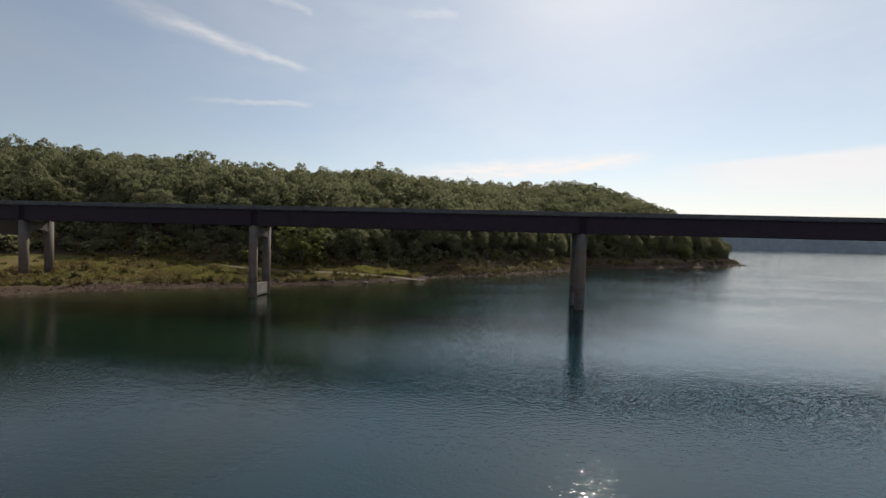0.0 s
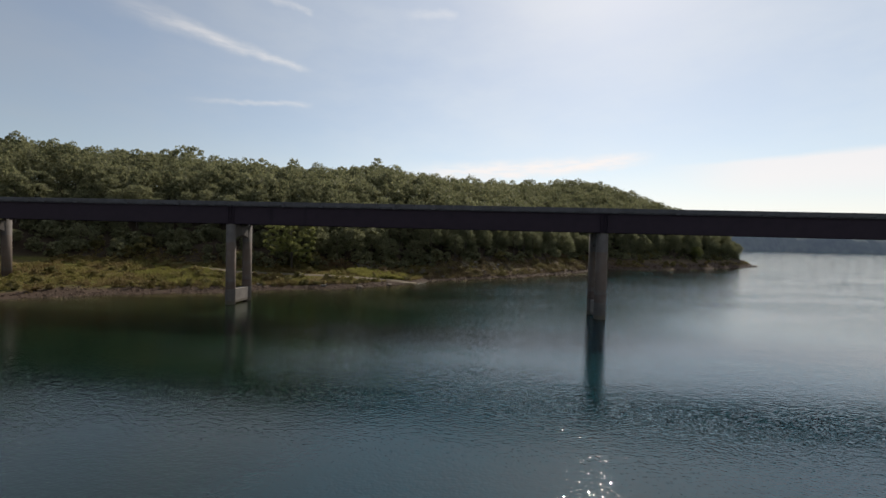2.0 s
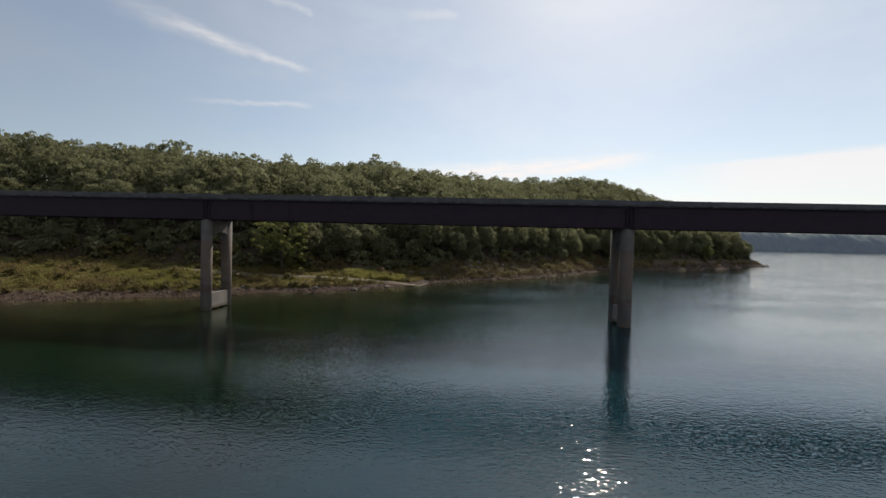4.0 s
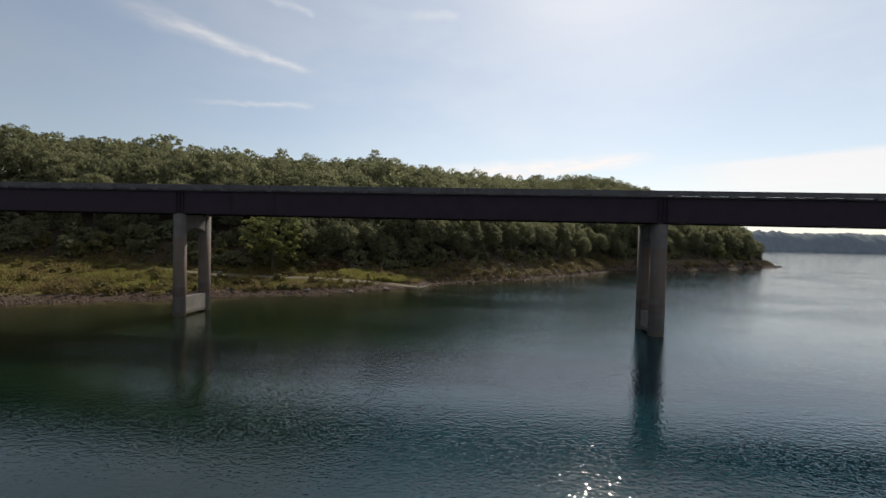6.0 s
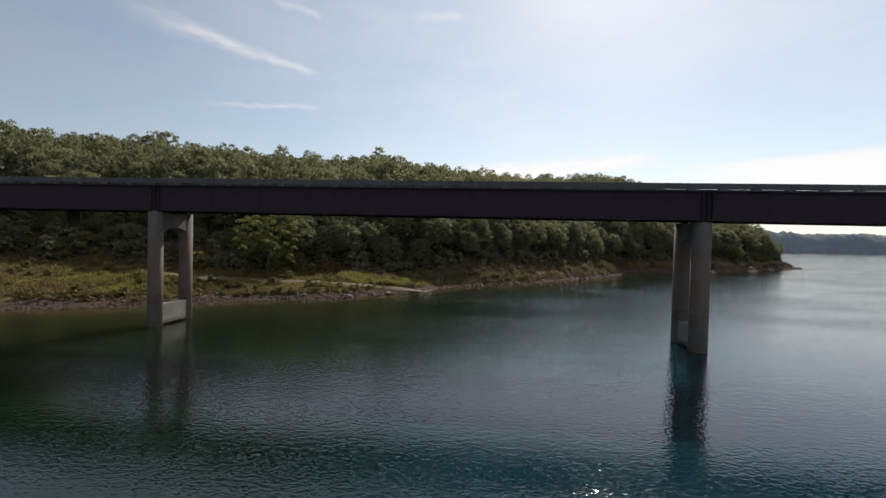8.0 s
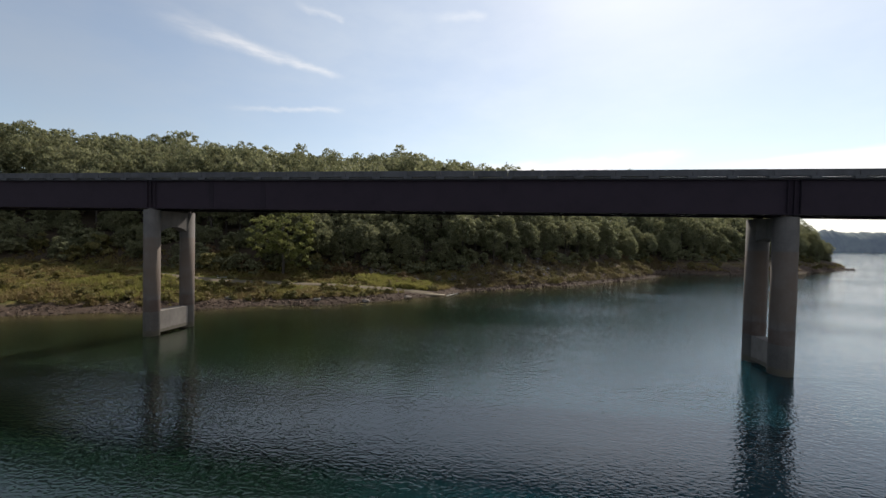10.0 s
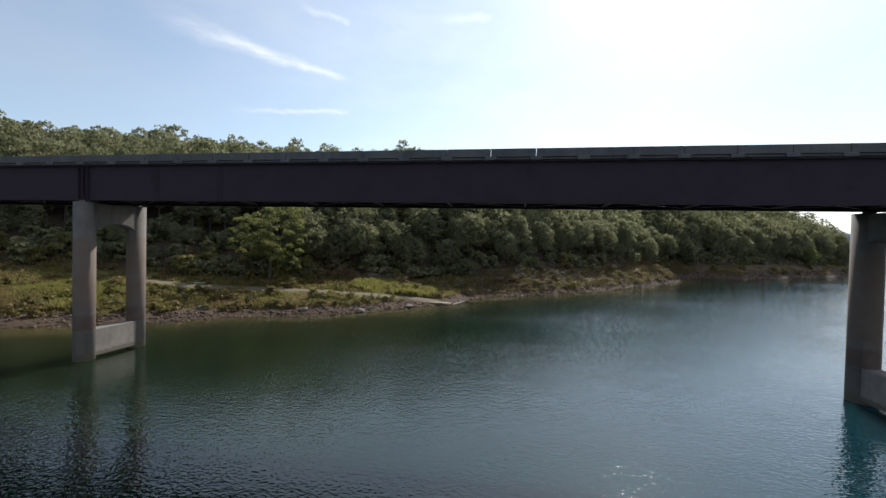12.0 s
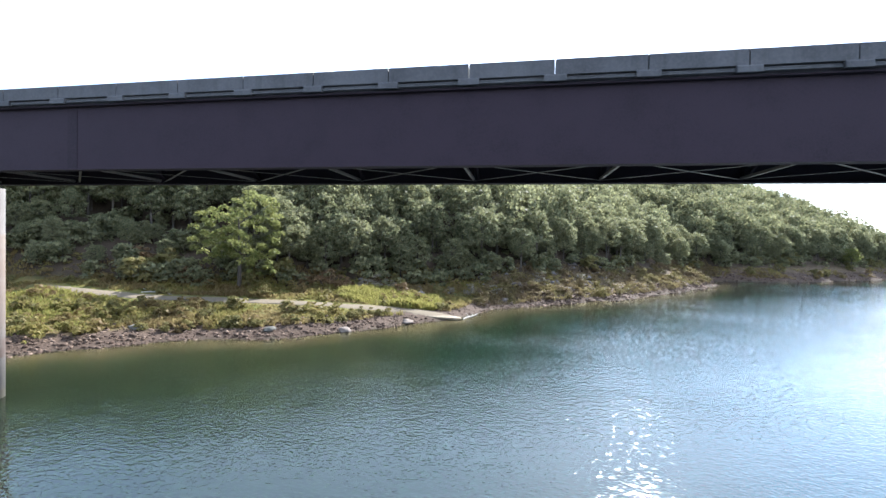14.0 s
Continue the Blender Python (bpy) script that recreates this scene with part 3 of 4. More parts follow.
def trunk_mesh(rs, height, spread):
    lean = rs.uniform(-0.5, 0.5, 2)
    pts = [np.array((lean[0] * t * t, lean[1] * t * t, height * 0.78 * t)) for t in (-0.06, 0.25, 0.5, 0.75, 1.0)]
    rad = [0.3, 0.22, 0.17, 0.11, 0.04]
    pieces = [tube(pts[k], pts[k + 1], rad[k] * height / 13, rad[k + 1] * height / 13) for k in range(4)]
    for k in range(7):
        t = rs.uniform(0.32, 0.85)
        base = np.array((lean[0] * t * t, lean[1] * t * t, height * 0.78 * t))
        a = rs.uniform(0, 6.28)
        tip = base + np.array((math.cos(a), math.sin(a), 0.75)) * spread * rs.uniform(0.45, 0.75)
        pieces.append(tube(base, tip, 0.09 * height / 13, 0.02, 5))
    return joined(pieces)


def tree_kind(seed, height, spread, lobes, per_lobe, size, leaves, low=0.3):
    rs = np.random.RandomState(seed)
    crown = mesh_from("crown", *oak_cards(rs, height, spread, lobes, per_lobe, size, low), [leaves])
    trunk = mesh_from("trunk", *trunk_mesh(rs, height, spread), [BARK], smooth=True)
    return trunk, crown


def plant(name, kind, x, y, scale, turn, label, category, group=""):
    z = float(ground([x], [y])[0][0])
    ob = tagged(empty(name, x, y, z - 0.1), label, category, group)
    ob.rotation_euler = (0, 0, turn)
    ob.scale = (scale, scale, scale)
    part("trunk", kind[0], BARK, ob)
    part("crown", kind[1], LEAVES, ob)
    return ob


# forest sites on a jittered plan
SPACING = 4.1
gx, gy = np.meshgrid(np.arange(-165, 182, SPACING), np.arange(60, 335, SPACING))
gx = gx.ravel() + rng.uniform(-1.7, 1.7, gx.size)
gy = gy.ravel() + rng.uniform(-1.7, 1.7, gy.size)
gz, gd, gb = ground(gx, gy)
up = gd - gb
glade = 11.0 * np.clip((-46 - gx) / 18.0, 0, 1)      # open strip above the meadow
ok = (up > 0.8) & (up < np.where(gx < -20, 100, 84)) & ~((up < glade) & (rng.rand(up.size) < 0.08)) & ~((gx < -100) & (np.abs(gy - 75.6) < 16)) & (gx > -160)
gx, gy, gz, up, glade = gx[ok], gy[ok], gz[ok], up[ok], glade[ok]
front = (up < 6.5 + glade) & (gy > 84) & (gx > -120)
front_ids = np.where(front)[0][:285]
KINDS = [tree_kind(100 + k, h, s, n_l, 84, 0.36, LEAVES, low) for k, (h, s, n_l, low) in enumerate(((12, 4.0, 50, 0.14), (13.5, 4.4, 54, 0.18), (10.5, 3.6, 44, 0.1), (14, 3.9, 54, 0.2), (9.5, 3.9, 44, 0.08), (12.5, 4.7, 56, 0.15)))]
for i in front_ids:
    young = up[i] < glade[i]
    plant("oak_tree", KINDS[rng.randint(6)], gx[i], gy[i], rng.uniform(0.3, 0.3 + 0.03 * up[i]) if young else rng.uniform(0.62, 1.02), rng.uniform(0, 6.28),
          "young bushy green oak tree above the meadow" if young else "leafy green oak tree at the edge of the wood", "tree", "trees at the edge of the wood")
rest = np.setdiff1d(np.arange(len(gx)), front_ids)
pieces, bark = [], []
SIZES = ((13, 4.0), (14, 4.5), (12, 4.2), (14.5, 3.9), (13, 3.6), (14, 4.8), (12.5, 4.4), (15, 4.2))
NEARER = [oak_cards(np.random.RandomState(300 + k), h, s, 36, 29, 0.55, 0.14) for k, (h, s) in enumerate(SIZES)]
FURTHER = [oak_cards(np.random.RandomState(320 + k), h, s, 36, 16, 0.7, 0.18) for k, (h, s) in enumerate(SIZES)]
for i in rest:
    v, f = (NEARER if gy[i] < 150 else FURTHER)[rng.randint(8)]
    a, s = rng.uniform(0, 6.28), rng.uniform(0.62, 0.92) * (1.13 if rng.rand() < 0.04 else 1.0) * (1.05 if gx[i] < -50 else 1.0)
    R_ = np.array(((math.cos(a), -math.sin(a), 0), (math.sin(a), math.cos(a), 0), (0, 0, 1)))
    pieces.append((v @ R_.T * s * np.array((1, 1, rng.uniform(1.07, 1.29))) + (gx[i], gy[i], gz[i] - 0.2), f))
    bark.append(tube((gx[i], gy[i], gz[i] - 0.5), (gx[i], gy[i], gz[i] + 8 * s), 0.22, 0.08, 5))
wood = tagged(new("wood", mesh_from("wood", *joined(pieces), [LEAVES])), "dense green oak wood covering the hillside", "forest", kind="stuff")
tagged(new("wood_trunks", mesh_from("wood_trunks", *joined(bark), [BARK])), "dark trunks of the hillside wood", "forest", kind="stuff")

# undergrowth that closes the foot of the wood
ux, uy = rng.uniform(-125, 175, 9000), rng.uniform(80, 300, 9000)
uz, ud, ub = ground(ux, uy)
sel = np.where((ud - ub > -0.5) & (ud - ub < 14) & (road_gap(ux, uy) > 2.5))[0][:620]
BUSH = [crown_cards(np.random.RandomState(700 + k), 2.2, 1.9, 12, 26, 0.45, 0.05) for k in range(4)]
low_growth = []
for i in sel:
    v, f = BUSH[rng.randint(4)]
    low_growth.append((v * rng.uniform(0.7, 1.5) + (ux[i], uy[i], uz[i] - 0.15), f))
tagged(new("undergrowth", mesh_from("undergrowth", *joined(low_growth), [LEAVES])), "dark leafy undergrowth below the wood", "undergrowth", kind="stuff")

# the pale broad tree by the old road
rs = np.random.RandomState(79)
domes = []
for dx, dy, dz, h, w, lobes, low in ((2.6, 0.0, 0.0, 16.5, 5.2, 50, 0.1), (-4.2, 0.5, 0.0, 14.0, 4.4, 34, 0.14), (-0.5, -2.4, 2.5, 8.0, 3.4, 14, 0.2), (4.6, -1.0, 0.4, 5.5, 2.6, 10, 0.2)):
    v, f = oak_cards(rs, h, w, lobes, 84, 0.34, low, 0.78)
    domes.append((v + np.array((dx, dy, dz)), f))
lone = (mesh_from("trunk", *trunk_mesh(rs, 16.0, 6.5), [BARK], smooth=True), mesh_from("crown", *joined(domes), [BRIGHT_LEAVES]))
plant("broad_tree", lone, -52.0, 113.8, 1.0, 0.0, "broad yellow-green sycamore tree beside the old road", "tree")
plant("small_tree", tree_kind(78, 8.5, 3.4, 30, 90, 0.38, BRIGHT_LEAVES, 0.2), 123.8, 248.6, 1.0, 0.2, "small yellow-green tree above the far cove", "tree")


# ---- the old road that runs down into the lake ----
def ribbon(line, half, lift, seed):
    """A slab that follows the ground along a line, with ragged edges."""
    rs = np.random.RandomState(seed)
    t = np.gradient(line, axis=0)
    t /= np.linalg.norm(t, axis=1)[:, None]
    nrm = np.stack([-t[:, 1], t[:, 0]], 1)
    rows = []
    for k in np.linspace(-1, 1, 7):
        w = half * (k + (rs.uniform(-0.4, 0.2, len(line)) if abs(k) == 1 else 0))
        p = line + nrm * np.asarray(w)[..., None] if np.ndim(w) else line + nrm * w
        z = ground(p[:, 0], p[:, 1])[0] + (lift if abs(k) < 1 else -0.08)
        rows.append(np.column_stack([p, z]))
    V = np.stack(rows, 1).reshape(-1, 3)
    i = (np.arange(len(line) - 1)[:, None] * 7 + np.arange(6)[None, :]).ravel()
    return V, np.stack([i, i + 7, i + 8, i + 1], 1)


fine_road = np.column_stack([np.interp(np.linspace(0, 1, 90), np.linspace(0, 1, len(OLD_ROAD)), OLD_ROAD[:, k]) for k in (0, 1)])
tagged(new("road", mesh_from("road", *ribbon(fine_road, 1.35, 0.07, 5), [ROAD_STONE], smooth=True)), "narrow pale old road sloping into the lake", "road", kind="structure")

# the road's broken concrete end, lying just over the water
slab_end = prism([(-3.4, -0.75), (-3.0, 0.85), (2.2, 0.8), (3.3, 0.35), (3.4, -0.7), (1.2, -0.85)], "z", -0.14, 0.1, 0.03)
slab_end = part("concrete_slab", slab_end, ROAD_STONE)
slab_end.matrix_world = pose(-19.6, 113.9, 0.34, 0, 1.6, 4)
tagged(slab_end, "broken pale concrete slab at the end of the old road", "slab")

# ---- stones ----
def stone_shape(seed, subdiv=1):
    bm = bmesh.new()
    bmesh.ops.create_icosphere(bm, subdivisions=subdiv, radius=1.0)
    rs = np.random.RandomState(seed)
    for v in bm.verts:
        q = v.co * 1.3 + Vector((seed, 0, 0))
        v.co *= 1 + 0.55 * noise.noise(q) + (0.16 * noise.noise(q * 3.1) if subdiv > 1 else 0.0) + rs.uniform(-0.28, 0.22) * (subdiv == 1)
        v.co.z *= 0.62
    return bm


def stone_arrays(seed):
    bm = stone_shape(seed)
    bm.verts.ensure_lookup_table()
    V = np.array([v.co[:] for v in bm.verts])
    Fc = np.array([[v.index for v in f.verts] for f in bm.faces])
    bm.free()
    return V, Fc


STONES = [stone_arrays(k) for k in range(5)]


def along_shore(count, lo, hi, x_range, rs, bare=0.0):
    """Random plan points between lo and hi metres from the water's edge."""
    out = []
    while sum(len(o) for o in out) < count:
        k = rs.randint(0, len(COAST) - 1, 4000)
        t = rs.rand(4000)[:, None]
        p = COAST[k, :2] * (1 - t) + COAST[k + 1, :2] * t
        p = p + rs.uniform(-hi - 3, hi + 3, (4000, 2))
        p = p[(p[:, 0] > x_range[0]) & (p[:, 0] < x_range[1]) & (p[:, 1] < 300) & (p[:, 1] > 45)]
        z, d, b = ground(p[:, 0], p[:, 1])
        keep = (d > lo) & (value_noise(p[:, 0], p[:, 1], 6.5, 31) > bare) & (d < np.minimum(hi, b + 4)) & (road_gap(p[:, 0], p[:, 1]) > 1.9)
        out.append(np.column_stack([p, z, d, b])[keep])
    return np.vstack(out)[:count]


rs = np.random.RandomState(21)
bits = []
spots = np.vstack([along_shore(3200, -0.5, 3.8, (-92, 60), rs), along_shore(4200, -0.4, 5.0, (-14, 190), rs), along_shore(3600, -0.5, 6.8, (-80, -18), rs)])
for x, y, z, d, b_ in spots:
    v, f = STONES[rs.randint(5)]
    size = 0.04 + 0.24 * rs.rand() ** 4.5 if x < -14 else 0.06 + 0.42 * rs.rand() ** 3.5
    a = rs.uniform(0, 6.28)
    R_ = np.array(((math.cos(a), -math.sin(a), 0), (math.sin(a), math.cos(a), 0), (0, 0, 1)))
    bits.append((v @ R_.T * size * rs.uniform(0.7, 1.3, 3) + (x, y, z + 0.03), f))
m, n = material("loose stones")
isl = n.add("ShaderNodeNewGeometry").outputs["Random Per Island"]
sp = n.noise(n.pos, 9.0, 4.0, 0.6)
c = n.mix(n.math("POWER", isl, 2.0), (0.034, 0.022, 0.017, 1), (0.19, 0.137, 0.105, 1))
finish(n, n.mix(n.ramp(sp, 0.4, 0.7, 0.0, 0.5), c, (0.09, 0.061, 0.045, 1)), 0.95, sp, 0.4, 0.02, spec=0.15)
tagged(new("shore_stones", mesh_from("shore_stones", *joined(bits), [m])), "loose grey-brown stones along the water's edge", "stones", kind="stuff")

scree = []
for x, y, z, d, b_ in [q for q in along_shore(5200, 4.0, 30.0, (-40, 14), rs) if q[3] > q[4] - 7.0][:420]:
    v, f = STONES[rs.randint(5)]
    scree.append((v * (0.12 + 0.5 * rs.rand() ** 3) * rs.uniform(0.7, 1.3, 3) + (x, y, z + 0.05), f))
m, n = material("scree")
isl = n.add("ShaderNodeNewGeometry").outputs["Random Per Island"]
sp = n.noise(n.pos, 6.0, 4.0, 0.6)
finish(n, n.mix(n.ramp(sp, 0.4, 0.7, 0.0, 0.4), n.mix(isl, (0.09, 0.08, 0.08, 1), (0.26, 0.235, 0.23, 1)), (0.1, 0.085, 0.08, 1)), 0.95, sp, 0.4, 0.02, spec=0.1)
tagged(new("scree", mesh_from("scree", *joined(scree), [m])), "loose grey rocks on the slope below the wood", "stones", kind="stuff")

for x, y, size, mat, words in ((-50.4, 94.6, 0.7, PALE_ROCK, "large pale rounded limestone boulder on the bank"), (-36.4, 98.6, 0.62, PALE_ROCK, "large pale rounded limestone boulder on the bank"),
                               (-29.0, 102.6, 0.75, ROCK, "wide flat brown boulder at the water"), (-23.0, 109.6, 0.7, ROCK, "brown boulder at the water's edge"),
                               (-10.8, 131.5, 0.8, ROCK, "grey-brown boulder below the wood"), (-8.5, 138.0, 0.8, ROCK, "grey-brown boulder below the wood"),
                               (-15.5, 133.0, 0.7, ROCK, "grey-brown boulder below the wood"), (2.0, 142.5, 0.9, ROCK, "brown boulder at the water's edge"),
                               (176.5, 283.0, 1.6, ROCK, "dark boulder at the tip of the headland"), (172.0, 280.0, 1.3, ROCK, "dark boulder at the tip of the headland")):
    ob = part("boulder", stone_shape(int(x * 3) % 50, 3), mat)
    ob.data.shade_smooth()
    ob.location = (x, y, float(ground([x], [y])[0][0]) + 0.12 * size)
    ob.scale, ob.rotation_euler = (size * 1.3, size, size * 0.8), (0, 0, x)
    tagged(ob, words, "boulder", "boulders on the shore")

# ---- driftwood and a short post beside the road ----
def log(name, x, y, turn, length, r, words):
    z = float(ground([x], [y])[0][0])
    rs_ = np.random.RandomState(int(abs(x) * 10))
    pts = [np.array((length * (k / 5 - 0.5), 0.12 * math.sin(k * 1.3), r + 0.05 * k / 5)) for k in range(6)]
    bits_ = [tube(pts[k], pts[k + 1], r * (1 - 0.12 * k), r * (1 - 0.12 * (k + 1)), 7) for k in range(5)]
    bits_ += [tube(pts[k], pts[k] + np.array((0.4, rs_.uniform(-0.6, 0.6), 0.35)) * length * 0.25, r * 0.5, r * 0.1, 5) for k in (2, 3, 4)]
    ob = new(name, mesh_from(name, *joined(bits_), [DRIFTWOOD], smooth=True))
    ob.location, ob.rotation_euler = (x, y, z), (0, 0, turn)
    return tagged(ob, words, "driftwood", "driftwood on the bank")


log("driftwood_log", -60.5, 106.2, 0.6, 2.6, 0.08, "bleached white driftwood log lying on grass")
log("driftwood_log", -58.0, 106.6, -0.5, 2.0, 0.08, "thin bleached driftwood branch lying on grass")
log("driftwood_log", -15.2, 117.2, 1.25, 5.2, 0.12, "long pale driftwood trunk lying at the water's edge")
log("driftwood_log", -62.3, 106.6, -0.2, 1.5, 0.07, "thin bleached driftwood branch lying on grass")

# ---- shrubs and grass on the bank ----
def shrub_kind(seed, height, spread, leaves, count=16, per=52, size=0.26):
    rs_ = np.random.RandomState(seed)
    crown = mesh_from("foliage", *crown_cards(rs_, height, spread, count, per, size, 0.08), [leaves])
    stems = mesh_from("stem", *joined([tube((0, 0, -0.1), (rs_.uniform(-0.5, 0.5) * spread, rs_.uniform(-0.5, 0.5) * spread, height * 0.75), 0.035, 0.012, 5) for _ in range(5)]), [BARK])
    return stems, crown


def plant_shrub(kind, x, y, scale, turn, words, group):
    ob = tagged(empty("shrub", x, y, float(ground([x], [y])[0][0]) - 0.03), words, "shrub", group)
    ob.rotation_euler, ob.scale = (0, 0, turn), (scale, scale, scale)
    part("stem", kind[0], BARK, ob)
    part("foliage", kind[1], LEAVES, ob)


GREEN = [shrub_kind(500 + k, h, w, SHRUB_LEAVES) for k, (h, w) in enumerate(((1.2, 1.0), (0.9, 1.2), (1.6, 1.1), (1.0, 0.8)))]
SCRUBBY = [shrub_kind(580 + k, h, w, SCRUB, 14, 46, 0.24) for k, (h, w) in enumerate(((0.9, 1.0), (1.2, 1.1), (0.7, 1.2)))]
YELLOW = [shrub_kind(520 + k, h, w, GRASS, 12, 46, 0.24) for k, (h, w) in enumerate(((0.8, 0.9), (1.1, 0.8)))]
BROWN = [shrub_kind(540 + k, h, w, RUSTY_LEAVES, 14, 40, 0.24) for k, (h, w) in enumerate(((1.8, 1.3), (1.3, 1.4)))]
for x, y, z, d, b_ in along_shore(120, 3.0, 34.0, (-95, -18), rs):
    plant_shrub((GREEN + YELLOW)[rs.randint(6)], x, y, rs.uniform(0.35, 1.15), rs.uniform(0, 6.28), "low leafy green shrub on the grassy bank", "shrubs on the bank")
for x, y, z, d, b_ in along_shore(36, 3.0, 5.0, (-48, -19), rs):
    plant_shrub((GREEN + YELLOW)[rs.randint(6)], x, y, rs.uniform(0.45, 0.9), rs.uniform(0, 6.28), "low leafy green shrub above the stones", "shrubs on the bank")
for x, y, z, d, b_ in along_shore(80, 2.0, 14.0, (-13, 52), rs):
    plant_shrub((SCRUBBY * 2 + YELLOW)[rs.randint(8)], x, y, rs.uniform(0.6, 1.2), rs.uniform(0, 6.28), "yellow-green shrub on the stony point", "shrubs on the point")
for x, y, z, d, b_ in along_shore(16, 1.5, 7.0, (55, 150), rs):
    plant_shrub((GREEN + YELLOW)[rs.randint(6)], x, y, rs.uniform(0.9, 1.8), rs.uniform(0, 6.28), "green shrub by the far cove", "shrubs on the point")
for x, y, z, d, b_ in [q for q in along_shore(900, 4.0, 46.0, (-100, 160), rs) if q[3] > q[4] - 0.5][:30]:
    plant_shrub(GREEN[rs.randint(4)], x, y, rs.uniform(1.2, 2.4), rs.uniform(0, 6.28), "leafy green bush at the foot of the wood", "bushes under the trees")
for x, y, s_ in ((-41, 121, 1.6), (-37.5, 121.5, 1.3), (-44.5, 121, 1.2), (-68, 112, 1.4), (-61, 113, 1.1), (-28.5, 125, 1.2)):
    plant_shrub(BROWN[rs.randint(2)], x, y, s_, x, "dead rust-brown bush at the edge of the wood", "dead bushes")

clumps = [crown_cards(np.random.RandomState(600 + k), h, w, 9, 22, 0.24, 0.02) for k, (h, w) in enumerate(((0.55, 0.7), (0.8, 0.9), (0.45, 1.0), (1.0, 0.8)))]
for words, mat, where in (("low dry scrub covering the stony point", SCRUB, along_shore(330, 1.8, 14.0, (-16, 56), rs)),
                          ("low olive scrub dotted over the meadow bank", GRASS, along_shore(260, 3.0, 36.0, (-105, -20), rs))):
    bits = []
    for x, y, z, d, b_ in where:
        v, f = clumps[rs.randint(4)]
        a = rs.uniform(0, 6.28)
        R_ = np.array(((math.cos(a), -math.sin(a), 0), (math.sin(a), math.cos(a), 0), (0, 0, 1)))
        bits.append((v @ R_.T * rs.uniform(0.6, 1.5) + (x, y, z - 0.05), f))
    tagged(new("scrub", mesh_from("scrub", *joined(bits), [mat])), words, "scrub", kind="stuff")

DEAD = [shrub_kind(560 + k, h, w, GREY_TWIGS, 12, 34, 0.2) for k, (h, w) in enumerate(((1.5, 1.2), (1.1, 1.3)))]
for x, y, s_ in ((-33.5, 125, 1.3), (-31.0, 126.5, 1.0), (-17.0, 131, 1.2), (-12.5, 133, 1.0), (-4.0, 141, 1.3), (-35.0, 123.5, 1.0), (5.0, 149, 1.2), (-20.5, 130, 0.9)):
    plant_shrub(DEAD[rs.randint(2)], x, y, s_, x, "dry grey leafless bush at the foot of the wood", "dead bushes")


def tufts(spots_, tall, blades, rs_):
    """Bunches of upright blades, each a narrow bent quad."""
    n_ = len(spots_) * blades
    base = np.repeat(spots_[:, :3], blades, 0) + np.column_stack([rs_.normal(0, 0.16, (n_, 2)), np.full(n_, -0.03)])
    a = rs_.uniform(0, 6.28, n_)
    lush = 0.3 + 1.3 * value_noise(spots_[:, 0], spots_[:, 1], 5.0, 51)
    h = np.repeat(tall * lush * rs_.uniform(0.6, 1.3, len(spots_)), blades) * rs_.uniform(0.6, 1.1, n_)
    out = np.column_stack([np.cos(a), np.sin(a), np.zeros(n_)])
    side_ = np.column_stack([-np.sin(a), np.cos(a), np.zeros(n_)])
    w = (0.05 + 0.05 * rs_.rand(n_))[:, None]
    tip = base + out * (h * rs_.uniform(0.1, 0.6, n_))[:, None]
    tip[:, 2] += h
    V = np.stack([base - side_ * w, base + side_ * w, tip + side_ * w * 0.5, tip - side_ * w * 0.5], 1).reshape(-1, 3)
    return V, np.arange(4 * n_).reshape(-1, 4)


grass_spots = np.vstack([along_shore(14500, 3.0, 40.0, (-100, -14), rs, 0.05), along_shore(1300, 1.8, 8.0, (50, 175), rs, 0.55)])
sparse = 4.2 + 3.2 * value_noise(grass_spots[:, 0], grass_spots[:, 1], 4.0, 61)
grass_spots = grass_spots[(grass_spots[:, 0] > -44) | (grass_spots[:, 3] > sparse)]
grass_spots = grass_spots[(np.hypot(grass_spots[:, 0] + 60.2, (grass_spots[:, 1] - 105.2) / 1.4) > 2.4) & (road_gap(grass_spots[:, 0], grass_spots[:, 1]) > 1.5)]
tagged(new("grass", mesh_from("grass", *tufts(grass_spots, 0.45, 6, rs), [GRASS])), "long yellow-green grass on the lake bank", "grass", kind="stuff")
dry_spots = along_shore(5600, 1.6, 15.0, (-14, 58), rs, 0.2)
tagged(new("scrub_grass", mesh_from("scrub_grass", *tufts(dry_spots, 0.42, 6, rs), [SCRUB])), "dry yellow-brown grass on the stony point", "grass", kind="stuff")
mx, my = rs.uniform(-37, -20, 4200), rs.uniform(115.0, 127.0, 4200)
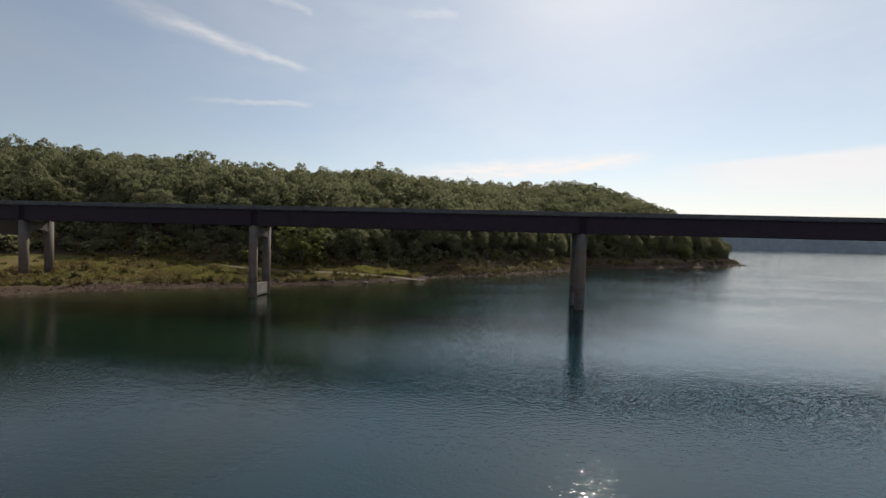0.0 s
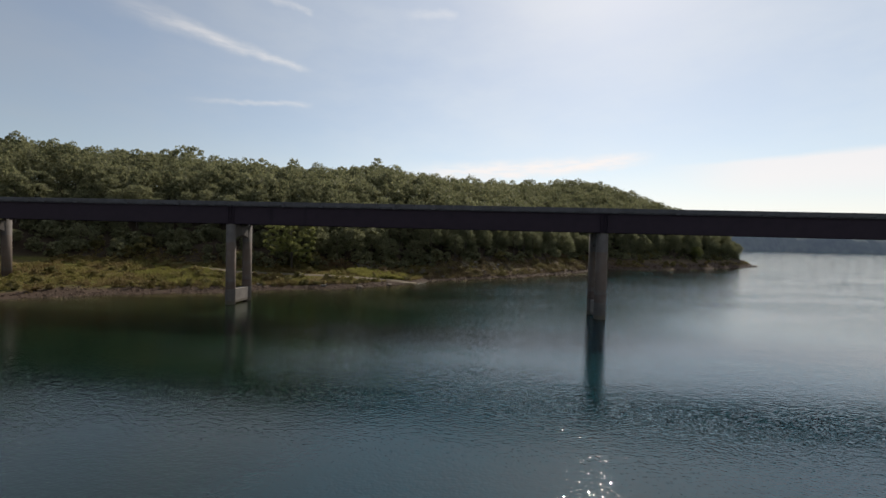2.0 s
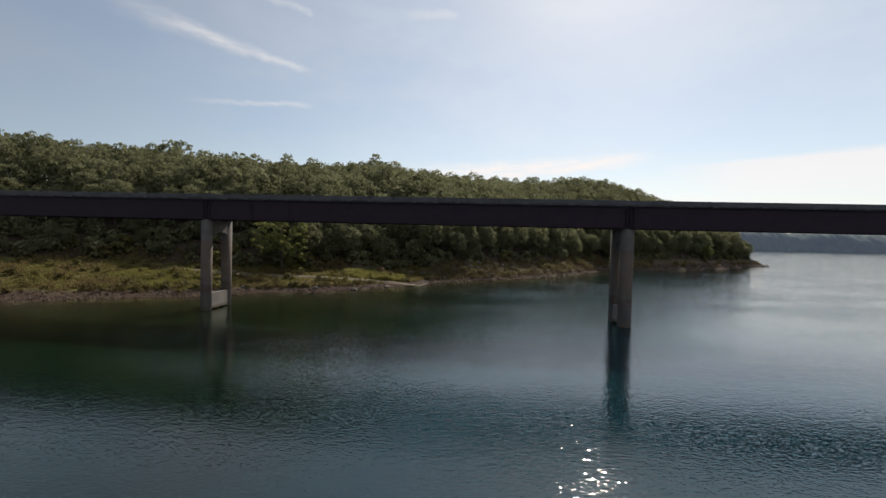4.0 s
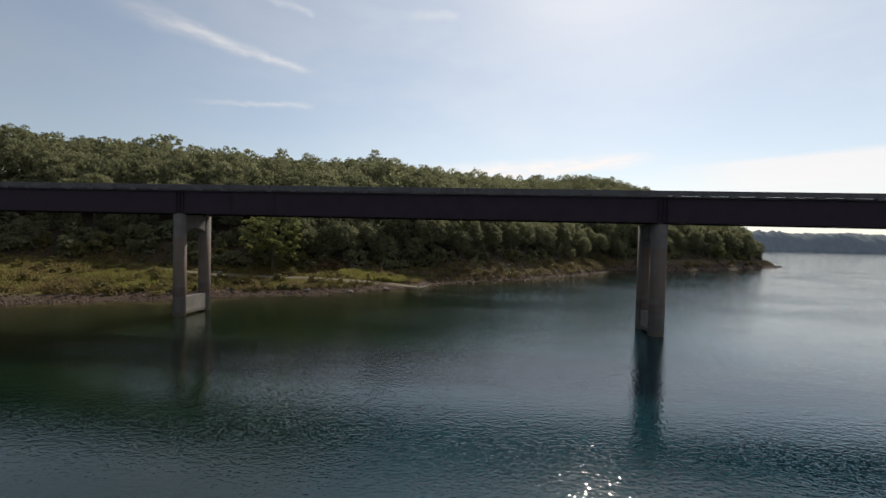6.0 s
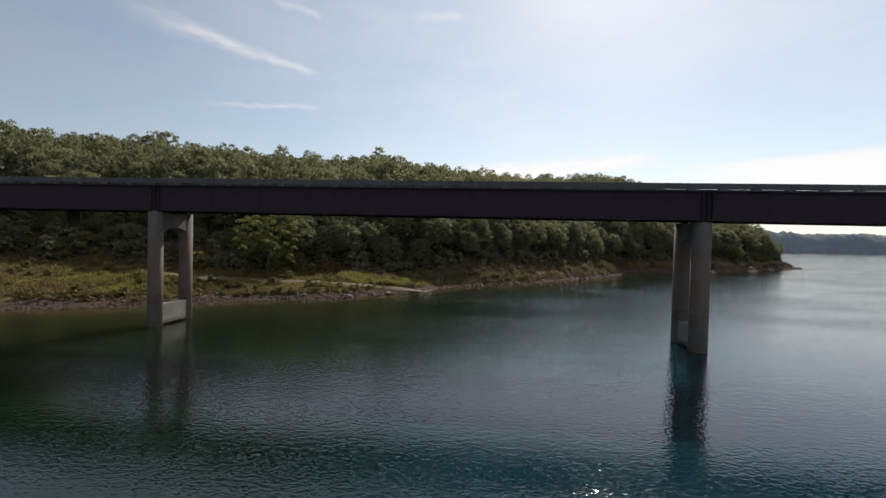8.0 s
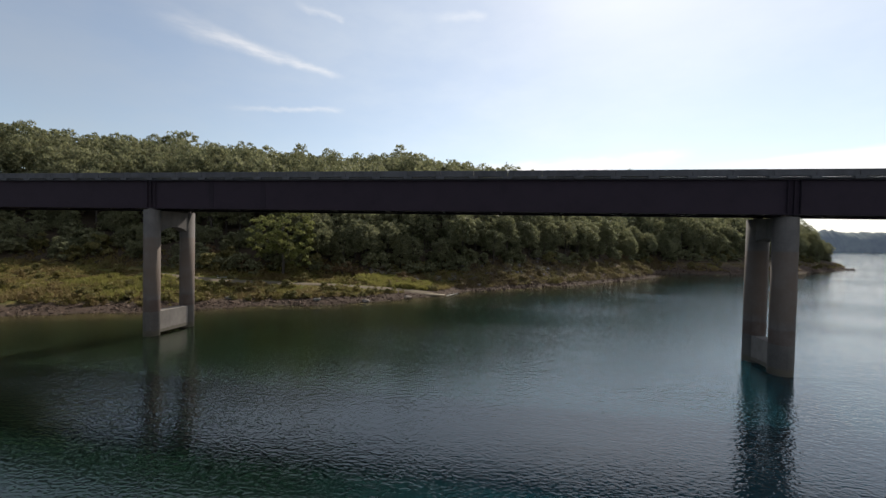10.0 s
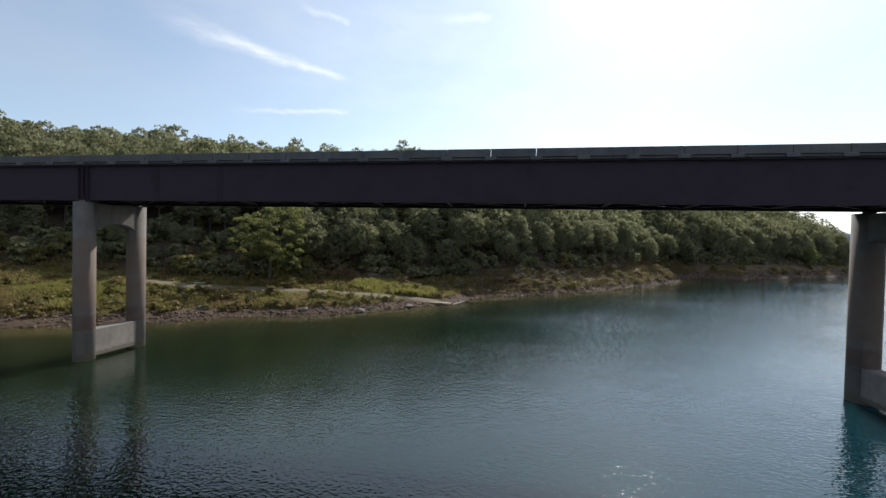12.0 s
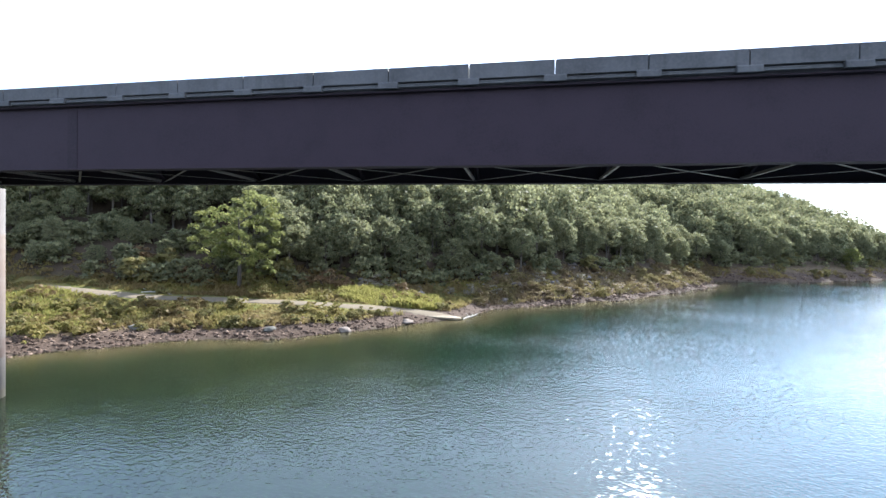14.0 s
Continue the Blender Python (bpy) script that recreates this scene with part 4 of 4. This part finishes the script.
keep = (road_gap(mx, my) > 1.1) & (((mx + 28.5) / 8.5) ** 2 + ((my - 119.5) / 6.0) ** 2 + 0.7 * (value_noise(mx, my, 2.5, 41) - 0.5) < 0.95)
meadow = np.column_stack([mx, my, ground(mx, my)[0]])[keep]
lx, ly = rs.uniform(-82, -54, 5200), rs.uniform(86.0, 103.0, 5200)
keep = (road_gap(lx, ly) > 1.4) & (((lx + 68) / 13.0) ** 2 + ((ly - 94.5) / 7.0) ** 2 + 1.5 * (value_noise(lx, ly, 3.5, 43) - 0.5) < 0.8)
lawn = np.column_stack([lx, ly, ground(lx, ly)[0]])[keep]
tagged(new("meadow_grass", mesh_from("meadow_grass", *tufts(lawn, 0.6, 7, rs), [FRESH_GRASS])), "bright green meadow grass on the upper bank", "grass", kind="stuff")
tagged(new("tall_grass", mesh_from("tall_grass", *tufts(meadow, 0.8, 8, rs), [FRESH_GRASS])), "tall bright green grass beside the old road", "grass", kind="stuff")

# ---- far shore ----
m, n = material("far wooded hills with haze glow")
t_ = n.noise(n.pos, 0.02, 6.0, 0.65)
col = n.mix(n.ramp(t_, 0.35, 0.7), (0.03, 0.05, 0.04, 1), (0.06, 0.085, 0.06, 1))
# weak blue emission on the hills stands in for haze over the distance
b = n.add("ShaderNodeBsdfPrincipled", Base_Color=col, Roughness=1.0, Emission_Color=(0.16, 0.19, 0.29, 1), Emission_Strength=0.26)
n.add("ShaderNodeOutputMaterial", Surface=b)
fx = np.linspace(300, 3200, 1150)
fy = np.linspace(1750, 2150, 22)
Xf, Yf, Ff = grid(fx, fy)
up_ = np.clip((Yf - 1750) / 70.0, 0, 1)
hill = (62 + 30 * value_noise(Xf, Yf, 330.0, 8) + 10 * value_noise(Xf, Yf, 90.0, 9) + 15 * (value_noise(Xf, Yf, 17.0, 10) - 0.5) + 9 * (value_noise(Xf, Yf, 7.0, 13) - 0.5)) * np.sqrt(up_)
tagged(new("far_shore", mesh_from("far_shore", np.stack([Xf, Yf + 130 * value_noise(Xf, Xf * 0, 260.0, 12), hill - 1.0], 1), Ff, [m])), "distant wooded hills across the lake with an added blue haze glow", "far hills", kind="structure")
